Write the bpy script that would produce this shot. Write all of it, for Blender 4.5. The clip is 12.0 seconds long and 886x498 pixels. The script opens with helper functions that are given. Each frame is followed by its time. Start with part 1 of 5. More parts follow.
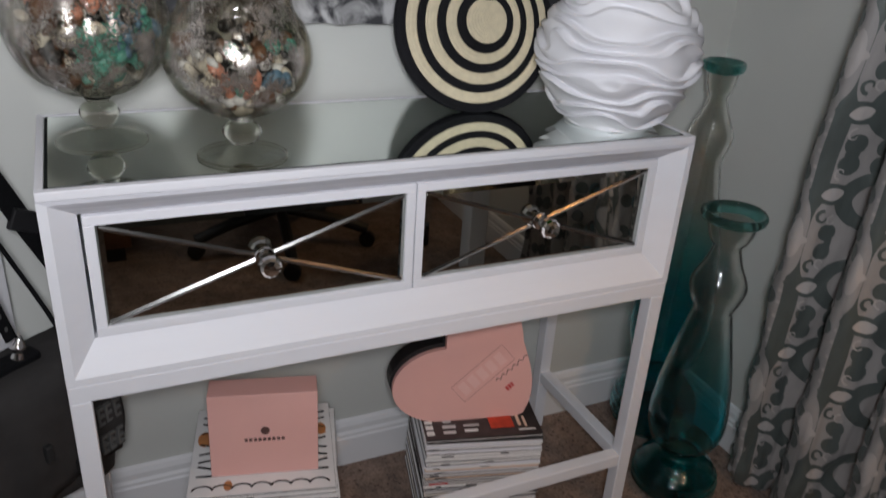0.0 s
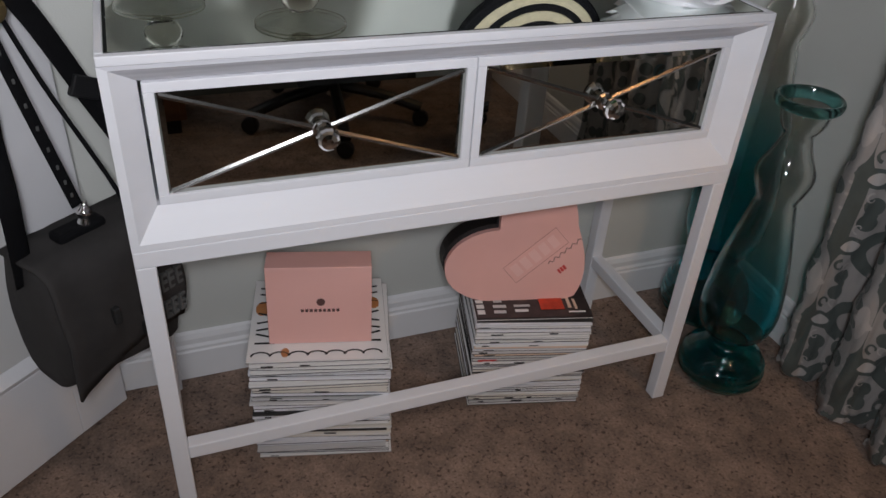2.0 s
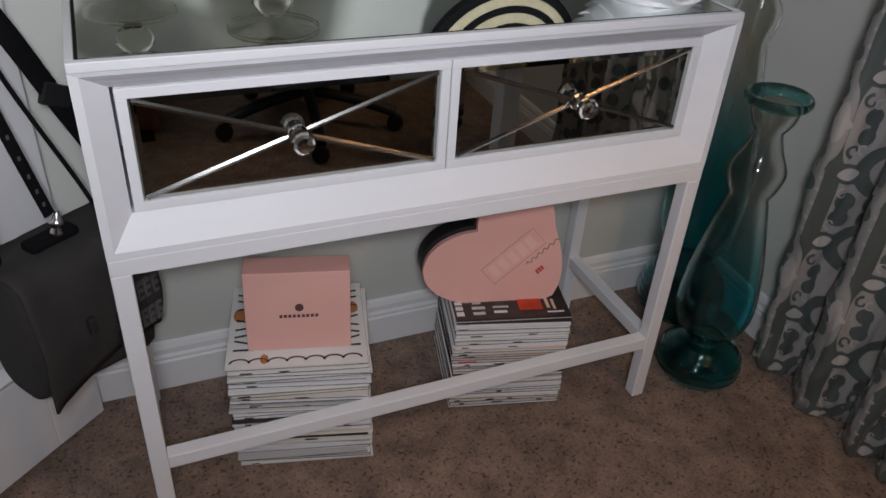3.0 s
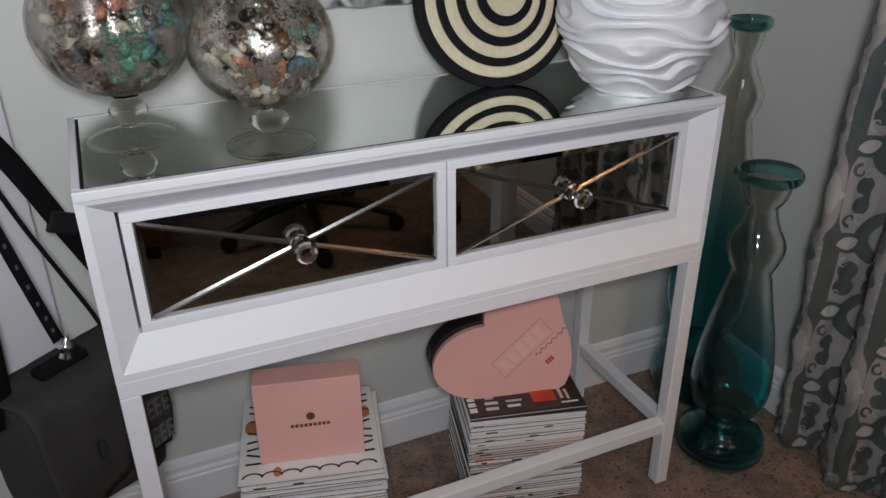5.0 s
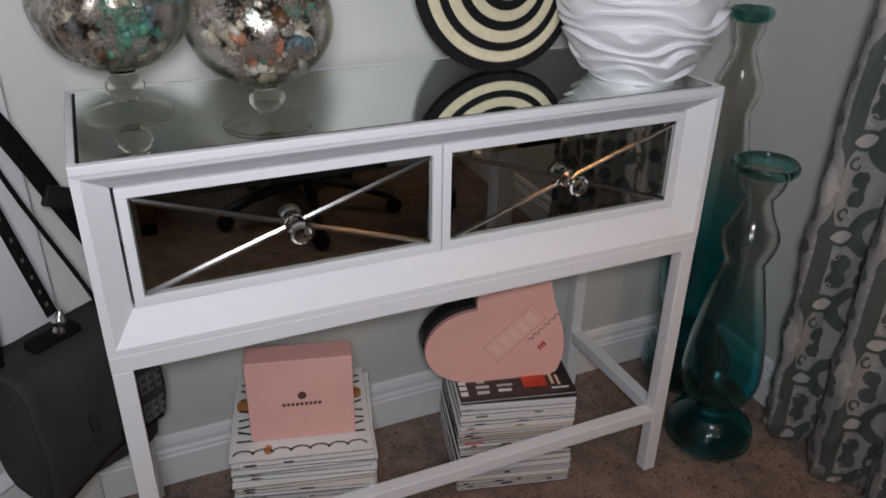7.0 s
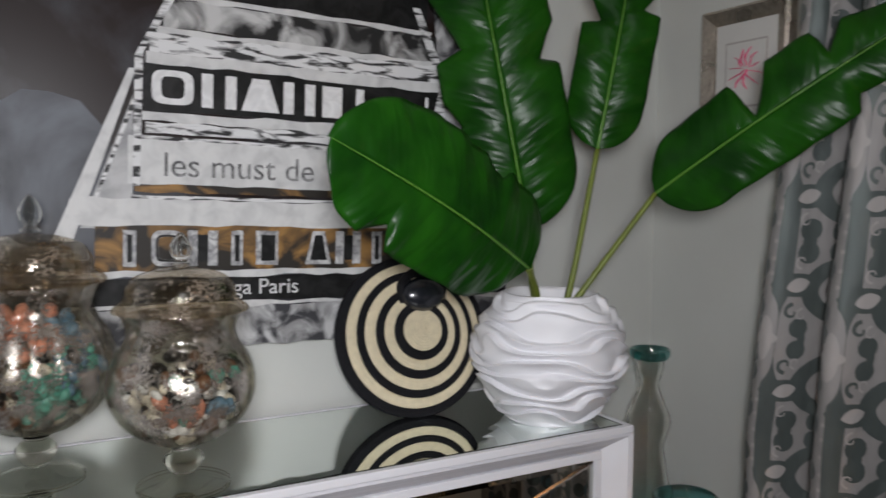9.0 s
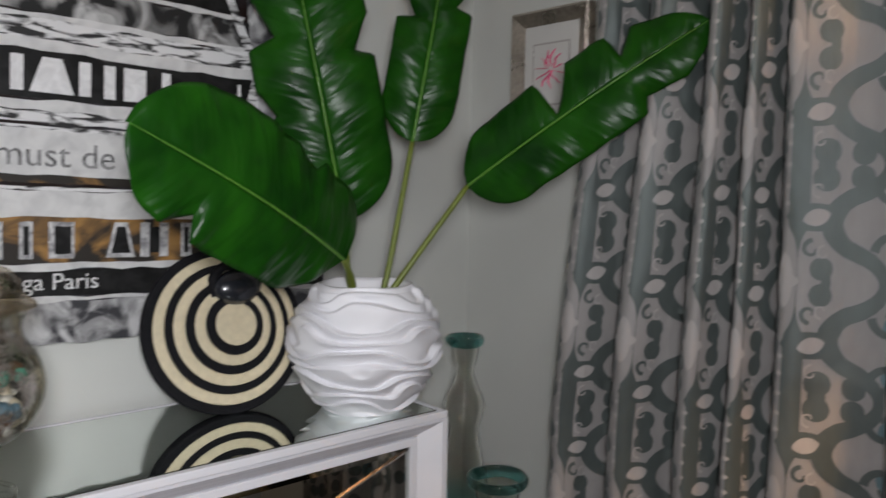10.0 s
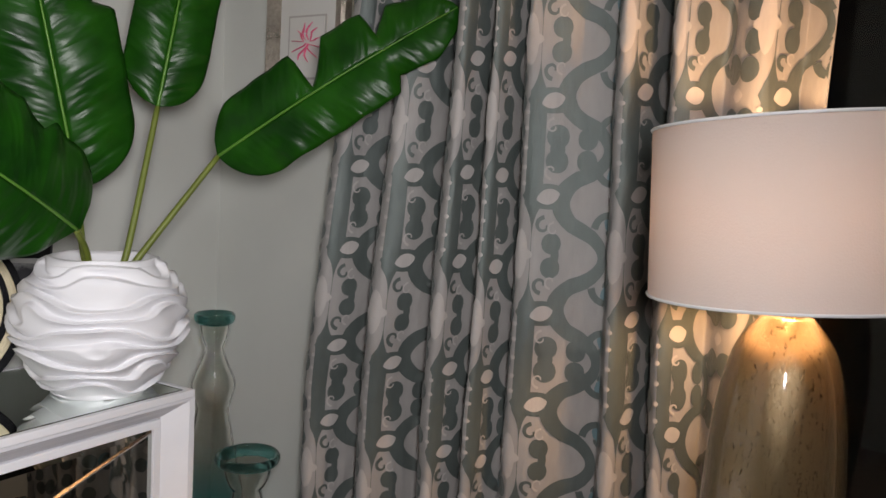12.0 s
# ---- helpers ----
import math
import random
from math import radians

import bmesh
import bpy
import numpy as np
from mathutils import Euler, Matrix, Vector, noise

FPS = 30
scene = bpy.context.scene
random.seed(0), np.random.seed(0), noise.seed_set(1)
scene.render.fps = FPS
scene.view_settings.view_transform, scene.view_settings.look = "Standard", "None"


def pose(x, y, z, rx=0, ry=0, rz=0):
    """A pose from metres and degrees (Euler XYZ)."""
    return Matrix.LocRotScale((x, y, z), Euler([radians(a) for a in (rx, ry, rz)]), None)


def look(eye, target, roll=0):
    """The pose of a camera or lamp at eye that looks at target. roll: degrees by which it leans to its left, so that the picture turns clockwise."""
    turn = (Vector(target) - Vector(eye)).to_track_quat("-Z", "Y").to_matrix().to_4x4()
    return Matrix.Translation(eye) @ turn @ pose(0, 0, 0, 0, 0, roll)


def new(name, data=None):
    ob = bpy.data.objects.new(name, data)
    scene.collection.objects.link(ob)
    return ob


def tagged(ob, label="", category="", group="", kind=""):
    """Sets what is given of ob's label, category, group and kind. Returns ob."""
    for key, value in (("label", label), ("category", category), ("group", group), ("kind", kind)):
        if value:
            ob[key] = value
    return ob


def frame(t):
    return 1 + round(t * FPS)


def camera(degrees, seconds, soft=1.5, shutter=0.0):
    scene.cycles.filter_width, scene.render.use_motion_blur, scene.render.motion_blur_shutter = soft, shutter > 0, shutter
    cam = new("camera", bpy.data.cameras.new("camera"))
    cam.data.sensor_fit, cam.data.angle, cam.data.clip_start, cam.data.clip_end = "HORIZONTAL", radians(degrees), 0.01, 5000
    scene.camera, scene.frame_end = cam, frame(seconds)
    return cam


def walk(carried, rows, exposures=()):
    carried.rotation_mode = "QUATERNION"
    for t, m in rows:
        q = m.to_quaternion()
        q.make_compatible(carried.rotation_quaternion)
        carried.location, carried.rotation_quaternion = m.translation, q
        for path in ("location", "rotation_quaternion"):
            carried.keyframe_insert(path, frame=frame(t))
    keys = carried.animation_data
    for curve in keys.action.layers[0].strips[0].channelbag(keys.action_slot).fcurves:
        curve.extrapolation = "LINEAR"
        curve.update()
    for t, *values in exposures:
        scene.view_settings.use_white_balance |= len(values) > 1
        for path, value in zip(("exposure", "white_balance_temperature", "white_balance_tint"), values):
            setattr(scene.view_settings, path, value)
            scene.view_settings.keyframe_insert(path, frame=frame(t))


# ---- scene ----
cam = camera(59.2, 12.0, shutter=0.5)
PATH = [
    (0, (0.061, -0.919, 1.129), (0.858, 0.708, 0.283), 3.9),
    (0.5, (0.056, -0.918, 1.125), (0.851, 0.644, 0.161), 4.3),
    (1, (0.052, -0.916, 1.12), (0.728, 0.654, 0.083), 2.9),
    (1.5, (0.049, -0.913, 1.119), (0.677, 0.676, 0.079), 2.6),
    (2, (0.053, -0.908, 1.116), (0.696, 0.625, 0.004), 4.1),
    (2.5, (0.052, -0.908, 1.113), (0.727, 0.607, -0.004), 3.6),
    (3, (0.051, -0.911, 1.113), (0.75, 0.608, 0.015), 4.0),
    (3.5, (0.049, -0.914, 1.119), (0.799, 0.662, 0.142), 2.0),
    (3.7, (0.049, -0.916, 1.124), (0.829, 0.693, 0.228), 1.6),
    (5.3, (0.054, -0.916, 1.123), (0.772, 0.723, 0.231), -0.7),
    (5.5, (0.054, -0.916, 1.124), (0.787, 0.714, 0.226), 0.1),
    (6, (0.058, -0.916, 1.12), (0.79, 0.679, 0.161), 1.3),
    (6.5, (0.058, -0.919, 1.119), (0.79, 0.68, 0.166), 1.0),
    (6.7, (0.058, -0.919, 1.12), (0.782, 0.683, 0.167), 1.0),
    (8.3, (0.047, -0.941, 1.16), (0.836, 0.868, 0.834), -0.9),
    (8.5, (0.048, -0.941, 1.166), (0.887, 0.864, 0.973), 0.4),
    (9, (0.056, -0.943, 1.167), (1.031, 0.798, 1.025), 0.5),
    (9.5, (0.065, -0.947, 1.165), (1.229, 0.67, 0.992), 1.1),
    (10, (0.07, -0.957, 1.166), (1.401, 0.527, 1.01), 1.1),
    (10.5, (0.072, -0.963, 1.167), (1.531, 0.401, 1.063), 2.7),
    (11, (0.069, -0.969, 1.16), (1.626, 0.275, 0.996), 2.6),
    (11.5, (0.067, -0.968, 1.156), (1.766, 0.073, 0.984), 2.4),
    (12, (0.07, -0.963, 1.152), (1.791, 0.041, 0.975), 3.2),
]
walk(cam, [(t, look(eye, target, roll)) for t, eye, target, roll in PATH],
     [(0, -0.12, 6500, 10), (6.7, -0.12, 6500, 10), (8.3, -0.05, 6550, 10), (9.5, -0.05, 6700, 10), (10.5, -0.05, 6650, 10), (11, 0.12, 6750, 10), (12, 0.25, 6950, 11)])

# ---- world and light ----
world = bpy.data.worlds.new("night_room")
scene.world = world
world.use_nodes = True
world.node_tree.nodes["Background"].inputs[0].default_value = (0.05, 0.06, 0.09, 1)
world.node_tree.nodes["Background"].inputs[1].default_value = 0.05

VIDEO_POWER = 8.4
CEIL_POWER = 4.9
SHADE_POWER = 6.4


def lamp_light(name, kind, m, energy, color, size, spread=180):
    d = bpy.data.lights.new(name, kind)
    d.energy, d.color = energy, color
    if kind == "AREA":
        d.shape, d.size, d.spread = "DISK", size, radians(spread)
    else:
        d.shadow_soft_size = size
    o = new(name, d)
    o.matrix_world = m
    return o


lamp_light("video_light", "AREA", look((0.02, -1.06, 1.24), (0.46, 0.3, 1.08)), VIDEO_POWER, (0.96, 0.975, 1.04), 0.18, 145)
lamp_light("ceiling_bulb", "AREA", pose(0.0, -1.5, 2.32), CEIL_POWER, (0.96, 0.975, 1.04), 0.45)
lamp_light("shade_bulb", "POINT", pose(0.997, -0.866, 1.13), SHADE_POWER, (1.0, 0.60, 0.29), 0.03)
scene.view_settings.exposure = 0.0

# ---- materials ----


def shader(name, color=(0.5, 0.5, 0.5), rough=0.5, metal=0.0, vary=0.12, scale=30.0, bump=0.0, bump_scale=200.0, trans=0.0,
           ior=1.45, coat=0.0, stretch=(1, 1, 1), spot=None, rough_vary=0.1):
    """Principled material with colour varied at two scales, fine relief and uneven gloss."""
    m = bpy.data.materials.new(name)
    m.use_nodes = True
    nt = m.node_tree
    b = nt.nodes["Principled BSDF"]
    b.inputs["Metallic"].default_value = metal
    b.inputs["Transmission Weight"].default_value = trans
    b.inputs["IOR"].default_value = ior
    b.inputs["Coat Weight"].default_value = coat
    co = nt.nodes.new("ShaderNodeTexCoord")
    mp = nt.nodes.new("ShaderNodeMapping")
    mp.inputs["Scale"].default_value = stretch
    nt.links.new(co.outputs["Object"], mp.inputs["Vector"])
    n1 = nt.nodes.new("ShaderNodeTexNoise")
    n1.inputs["Scale"].default_value, n1.inputs["Detail"].default_value = scale, 6
    n2 = nt.nodes.new("ShaderNodeTexNoise")
    n2.inputs["Scale"].default_value, n2.inputs["Detail"].default_value = scale / 9, 3
    add = nt.nodes.new("ShaderNodeMath")
    add.operation = "ADD"
    for n in (n1, n2):
        nt.links.new(mp.outputs[0], n.inputs["Vector"])
    nt.links.new(n1.outputs["Fac"], add.inputs[0])
    nt.links.new(n2.outputs["Fac"], add.inputs[1])
    ramp = nt.nodes.new("ShaderNodeValToRGB")
    lo, hi = [c * (1 - vary) for c in color], [min(1, c * (1 + vary)) for c in color]
    ramp.color_ramp.elements[0].position, ramp.color_ramp.elements[1].position = 0.3, 0.7
    ramp.color_ramp.elements[0].color, ramp.color_ramp.elements[1].color = (*lo, 1), (*(spot or hi), 1)
    half = nt.nodes.new("ShaderNodeMath")
    half.operation = "MULTIPLY"
    half.inputs[1].default_value = 0.5
    nt.links.new(add.outputs[0], half.inputs[0])
    nt.links.new(half.outputs[0], ramp.inputs[0])
    nt.links.new(ramp.outputs[0], b.inputs["Base Color"])
    rr = nt.nodes.new("ShaderNodeMapRange")
    rr.inputs["To Min"].default_value = max(0.0, rough * (1 - rough_vary))
    rr.inputs["To Max"].default_value = min(1.0, rough * (1 + rough_vary))
    nt.links.new(n2.outputs["Fac"], rr.inputs["Value"])
    nt.links.new(rr.outputs[0], b.inputs["Roughness"])
    if bump:
        n3 = nt.nodes.new("ShaderNodeTexNoise")
        n3.inputs["Scale"].default_value, n3.inputs["Detail"].default_value = bump_scale, 5
        nt.links.new(mp.outputs[0], n3.inputs["Vector"])
        bp = nt.nodes.new("ShaderNodeBump")
        bp.inputs["Strength"].default_value, bp.inputs["Distance"].default_value = bump, 0.002
        nt.links.new(n3.outputs["Fac"], bp.inputs["Height"])
        nt.links.new(bp.outputs[0], b.inputs["Normal"])
    return m


WALL = shader("wall_paint", (0.61, 0.62, 0.585), 0.55, vary=0.03, scale=8, bump=0.12, bump_scale=350)
TRIM = shader("gloss_trim", (0.78, 0.78, 0.79), 0.3, vary=0.03, scale=12, bump=0.05, bump_scale=90)
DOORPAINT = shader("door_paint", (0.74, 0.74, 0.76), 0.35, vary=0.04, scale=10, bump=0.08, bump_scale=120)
# recessed panels, a little darker and greyer than the stiles and rails
PANELTONE = shader("door_panel_tone", (0.66, 0.66, 0.65), 0.38, vary=0.04, scale=10, bump=0.06, bump_scale=150)
CEIL = shader("ceiling_paint", (0.75, 0.75, 0.73), 0.7, vary=0.03, scale=6)
DARKWALL = shader("dark_room_wall", (0.075, 0.068, 0.055), 0.7, vary=0.1, scale=5)
WHITE = shader("white_lacquer", (0.80, 0.80, 0.83), 0.5, vary=0.025, scale=14, bump=0.10, bump_scale=60, stretch=(0.25, 1, 3))
# streaked, and greyer than WHITE: shade of the downward-facing top member, put into the colour
BRUSHEDSHADE = shader("brushed_shaded_lacquer", (0.70, 0.70, 0.74), 0.4, vary=0.26, scale=45, bump=0.2, bump_scale=90, stretch=(0.06, 2, 3))
MIRROR = shader("mirror_glass", (0.84, 0.89, 0.86), 0.012, 1.0, vary=0.02, scale=5)
SMOKE = shader("smoked_mirror", (0.48, 0.49, 0.46), 0.015, 1.0, vary=0.02, scale=5)
BEVELGLASS = shader("cut_mirror_groove", (0.30, 0.295, 0.285), 0.20, 1.0, vary=0.12, scale=60)
BLACKEDGE = shader("dark_mirror_edge", (0.012, 0.015, 0.013), 0.6, vary=0.1)
BLACKEDGE.node_tree.nodes["Principled BSDF"].inputs["Specular IOR Level"].default_value = 0.05
CHROME = shader("chrome", (0.85, 0.84, 0.83), 0.05, 1.0, vary=0.03)
BRASS = shader("aged_brass", (0.42, 0.30, 0.14), 0.25, 1.0, vary=0.2)
PINK = shader("pink_card", (0.76, 0.43, 0.385), 0.48, vary=0.03, scale=20, bump=0.05, bump_scale=400)
PINKLINE = shader("dull_rose_print", (0.50, 0.25, 0.22), 0.5, vary=0.08)
PINKPALE = shader("pale_rose_print", (0.79, 0.49, 0.45), 0.5, vary=0.04)
REDINK = shader("red_print", (0.50, 0.05, 0.05), 0.5, vary=0.1)
BLACKCARD = shader("black_card", (0.012, 0.011, 0.012), 0.5, vary=0.2)
BROWNINK = shader("brown_print", (0.10, 0.05, 0.045), 0.5, vary=0.2)
PAPER = shader("page_edges", (0.66, 0.62, 0.58), 0.75, vary=0.22, scale=40, stretch=(0.4, 0.4, 60), bump=0.3, bump_scale=60)
COVERS = [shader("cover_" + n, c, 0.3, vary=0.05, scale=30) for n, c in (
    ("white", (0.78, 0.77, 0.76)), ("cream", (0.70, 0.66, 0.60)), ("grey", (0.50, 0.50, 0.50)), ("pale", (0.74, 0.74, 0.78)),
    ("black", (0.03, 0.03, 0.03)), ("silver", (0.58, 0.57, 0.57)), ("peach", (0.70, 0.52, 0.40)))]
COVERDARK = shader("dark_cover_print", (0.045, 0.035, 0.035), 0.3, vary=0.5, scale=60)
ORANGE = shader("orange_print", (0.45, 0.19, 0.07), 0.4, vary=0.25, scale=50)
REDPIC = shader("red_picture", (0.55, 0.05, 0.02), 0.35, vary=0.4, scale=70)
STRAWBLACK = shader("black_straw", (0.010, 0.010, 0.012), 0.55, vary=0.4, scale=120, bump=0.9, bump_scale=500)
STRAWCREAM = shader("cream_straw", (0.72, 0.63, 0.44), 0.6, vary=0.14, scale=90, bump=0.9, bump_scale=500)
STRAWBLACK.node_tree.nodes["Principled BSDF"].inputs["Specular IOR Level"].default_value = 0.15
BLACKGLASS = shader("black_gloss", (0.014, 0.016, 0.021), 0.26, vary=0.1, coat=0.5)
CERAMIC = shader("matt_white_ceramic", (0.83, 0.83, 0.86), 0.5, vary=0.015, scale=10, bump=0.04, bump_scale=120)
SOIL = shader("dark_filling", (0.03, 0.025, 0.02), 0.9, vary=0.3)
STEM = shader("olive_stalk", (0.16, 0.20, 0.035), 0.4, vary=0.2, scale=40)
RIB = shader("pale_green_midrib", (0.10, 0.25, 0.035), 0.35, vary=0.12, scale=40)
CLEAR = shader("clear_glass", (0.97, 0.98, 0.95), 0.0, trans=1.0, ior=1.14, vary=0.01, coat=1.0)
FRAMESILVER = shader("champagne_frame", (0.42, 0.37, 0.31), 0.28, 0.8, vary=0.35, scale=120, bump=0.6, bump_scale=220)
STEMGLASS = shader("thick_clear_glass", (0.93, 0.92, 0.84), 0.0, trans=1.0, ior=1.30, vary=0.02)
MAT = shader("mount_board", (0.66, 0.65, 0.62), 0.7, vary=0.03)
MAT2 = shader("inner_mount", (0.45, 0.42, 0.40), 0.7, vary=0.05)
FLOWERPINK = shader("pink_watercolour", (0.80, 0.16, 0.28), 0.7, vary=0.35, scale=90)
BAGCLOTH = shader("charcoal_canvas", (0.036, 0.033, 0.032), 0.85, vary=0.18, scale=60, bump=0.5, bump_scale=900)
BAGDARK = shader("black_webbing", (0.007, 0.007, 0.008), 0.75, vary=0.25, scale=80, bump=0.6, bump_scale=700)
BAGPRINT = shader("dark_print", (0.018, 0.018, 0.018), 0.7, vary=0.15)
BAGPRINT2 = shader("pale_grey_print", (0.10, 0.10, 0.097), 0.8, vary=0.2)
RODMETAL = shader("curtain_pole_metal", (0.30, 0.28, 0.26), 0.35, 0.9, vary=0.1)
NIGHT = shader("night_outside", (0.006, 0.006, 0.008), 0.8, vary=0.3)
DARKWOOD = shader("dark_brown_wood", (0.10, 0.042, 0.018), 0.35, vary=0.3, scale=20, stretch=(0.2, 1, 3))
BLACKPLASTIC = shader("black_plastic", (0.012, 0.012, 0.013), 0.4, vary=0.2)


BAGDARK.node_tree.nodes["Principled BSDF"].inputs["Specular IOR Level"].default_value = 0.12


def carpet_material():
    m = shader("beige_carpet", (0.225, 0.155, 0.120), 0.95, vary=0.55, scale=200, bump=1.0, bump_scale=200)
    nt = m.node_tree
    b = nt.nodes["Principled BSDF"]
    b.inputs["Sheen Weight"].default_value = 0.2
    src = b.inputs["Base Color"].links[0].from_socket
    co = nt.nodes.new("ShaderNodeTexCoord")
    n = nt.nodes.new("ShaderNodeTexNoise")
    n.inputs["Scale"].default_value, n.inputs["Detail"].default_value = 130, 4
    r = nt.nodes.new("ShaderNodeValToRGB")
    r.color_ramp.elements[0].position, r.color_ramp.elements[1].position = 0.34, 0.43
    r.color_ramp.elements[0].color, r.color_ramp.elements[1].color = (0.38, 0.34, 0.31, 1), (1, 1, 1, 1)
    n2 = nt.nodes.new("ShaderNodeTexNoise")
    n2.inputs["Scale"].default_value, n2.inputs["Detail"].default_value = 7, 4
    r2 = nt.nodes.new("ShaderNodeValToRGB")
    r2.color_ramp.elements[0].position, r2.color_ramp.elements[1].position = 0.35, 0.65
    r2.color_ramp.elements[0].color, r2.color_ramp.elements[1].color = (0.78, 0.76, 0.74, 1), (1.12, 1.1, 1.08, 1)
    nt.links.new(co.outputs["Object"], n.inputs["Vector"])
    nt.links.new(co.outputs["Object"], n2.inputs["Vector"])
    nt.links.new(n.outputs["Fac"], r.inputs[0])
    nt.links.new(n2.outputs["Fac"], r2.inputs[0])
    last = src
    for extra in (r, r2):
        mx = nt.nodes.new("ShaderNodeMix")
        mx.data_type, mx.blend_type = "RGBA", "MULTIPLY"
        mx.inputs["Factor"].default_value = 1.0
        nt.links.new(last, mx.inputs["A"])
        nt.links.new(extra.outputs[0], mx.inputs["B"])
        last = mx.outputs["Result"]
    nt.links.new(last, b.inputs["Base Color"])
    return m


CARPET = carpet_material()


def thin_wall(nt, tint):
    """Thin blown glass: light goes straight through, with more gloss at its edges."""
    t = nt.nodes.new("ShaderNodeBsdfTransparent")
    t.inputs["Color"].default_value = (*tint, 1)
    gl = nt.nodes.new("ShaderNodeBsdfGlossy")
    gl.inputs["Roughness"].default_value = 0.03
    fr = nt.nodes.new("ShaderNodeMapRange")
    fr.inputs["To Min"].default_value, fr.inputs["To Max"].default_value = 0.03, 0.55
    lw = nt.nodes.new("ShaderNodeLayerWeight")
    lw.inputs["Blend"].default_value = 0.2
    nt.links.new(lw.outputs["Facing"], fr.inputs["Value"])
    mx = nt.nodes.new("ShaderNodeMixShader")
    nt.links.new(fr.outputs[0], mx.inputs[0])
    nt.links.new(t.outputs[0], mx.inputs[1])
    nt.links.new(gl.outputs[0], mx.inputs[2])
    return mx


def thin_glass(name, tint):
    m = bpy.data.materials.new(name)
    m.use_nodes = True
    nt = m.node_tree
    g = thin_wall(nt, tint)
    nt.links.new(g.outputs[0], nt.nodes["Material Output"].inputs["Surface"])
    return m


THINGLASS = thin_glass("thin_clear_glass", (0.95, 0.955, 0.93))


def mercury_material(name, tint, dark, cover, gleam=0.75, fine=150, blotch=26, stretch=1.0):
    """Old silvered glass: flecks of worn silvering on clear glass."""
    m = bpy.data.materials.new(name)
    m.use_nodes = True
    nt = m.node_tree
    b = nt.nodes["Principled BSDF"]
    b.inputs["Base Color"].default_value = (*tint, 1)
    b.inputs["Metallic"].default_value, b.inputs["Roughness"].default_value = gleam, 0.19
    b.inputs["Coat Weight"].default_value = 0.8
    g = thin_wall(nt, dark)
    co = nt.nodes.new("ShaderNodeTexCoord")
    n = nt.nodes.new("ShaderNodeTexNoise")
    n.inputs["Scale"].default_value, n.inputs["Detail"].default_value, n.inputs["Roughness"].default_value = fine, 4, 0.6
    n2 = nt.nodes.new("ShaderNodeTexNoise")
    n2.inputs["Scale"].default_value, n2.inputs["Detail"].default_value = blotch, 3
    ad = nt.nodes.new("ShaderNodeMath")
    ad.operation = "ADD"
    r = nt.nodes.new("ShaderNodeMapRange")
    r.inputs["From Min"].default_value, r.inputs["From Max"].default_value = 2 * cover - 0.05, 2 * cover + 0.05
    mp = nt.nodes.new("ShaderNodeMapping")
    mp.inputs["Scale"].default_value = (1, 1, stretch)
    nt.links.new(co.outputs["Object"], mp.inputs["Vector"])
    for k in (n, n2):
        nt.links.new(mp.outputs[0], k.inputs["Vector"])
    nt.links.new(n.outputs["Fac"], ad.inputs[0])
    nt.links.new(n2.outputs["Fac"], ad.inputs[1])
    nt.links.new(ad.outputs[0], r.inputs["Value"])
    bp = nt.nodes.new("ShaderNodeBump")
    bp.inputs["Strength"].default_value, bp.inputs["Distance"].default_value = 0.35, 0.0015
    nt.links.new(ad.outputs[0], bp.inputs["Height"])
    nt.links.new(bp.outputs[0], b.inputs["Normal"])
    mix = nt.nodes.new("ShaderNodeMixShader")
    nt.links.new(r.outputs[0], mix.inputs[0])
    nt.links.new(g.outputs[0], mix.inputs[1])
    nt.links.new(b.outputs[0], mix.inputs[2])
    nt.links.new(mix.outputs[0], nt.nodes["Material Output"].inputs["Surface"])
    return m


MERCURY = mercury_material("silvered_glass", (0.52, 0.47, 0.42), (0.94, 0.93, 0.89), 0.532, 0.75, 330, 34)
MERCURYLID = mercury_material("smoky_silvered_lid", (0.55, 0.47, 0.38), (0.88, 0.82, 0.72), 0.555, 0.8, 260)


def graded_glass(name, low, high, z0, z1):
    """Recycled glass, coloured in the melt: deep teal below, almost clear above."""
    m = bpy.data.materials.new(name)
    m.use_nodes = True
    nt = m.node_tree
    b = nt.nodes["Principled BSDF"]
    b.inputs["Transmission Weight"].default_value, b.inputs["Roughness"].default_value = 1.0, 0.015
    b.inputs["IOR"].default_value = 1.11
    b.inputs["Coat Weight"].default_value, b.inputs["Coat Roughness"].default_value = 1.0, 0.05
    co = nt.nodes.new("ShaderNodeTexCoord")
    sep = nt.nodes.new("ShaderNodeSeparateXYZ")
    nt.links.new(co.outputs["Object"], sep.inputs[0])
    r = nt.nodes.new("ShaderNodeValToRGB")
    mr = nt.nodes.new("ShaderNodeMapRange")
    mr.inputs["From Min"].default_value, mr.inputs["From Max"].default_value = z0, z1
    nt.links.new(sep.outputs["Z"], mr.inputs["Value"])
    nt.links.new(mr.outputs[0], r.inputs[0])
    r.color_ramp.elements[0].color, r.color_ramp.elements[1].color = (*low, 1), (*high, 1)
    nt.links.new(r.outputs[0], b.inputs["Base Color"])
    n = nt.nodes.new("ShaderNodeTexNoise")
    n.inputs["Scale"].default_value = 25
    nt.links.new(co.outputs["Object"], n.inputs["Vector"])
    bp = nt.nodes.new("ShaderNodeBump")
    bp.inputs["Strength"].default_value, bp.inputs["Distance"].default_value = 0.25, 0.004
    nt.links.new(n.outputs["Fac"], bp.inputs["Height"])
    nt.links.new(bp.outputs[0], b.inputs["Normal"])
    return m


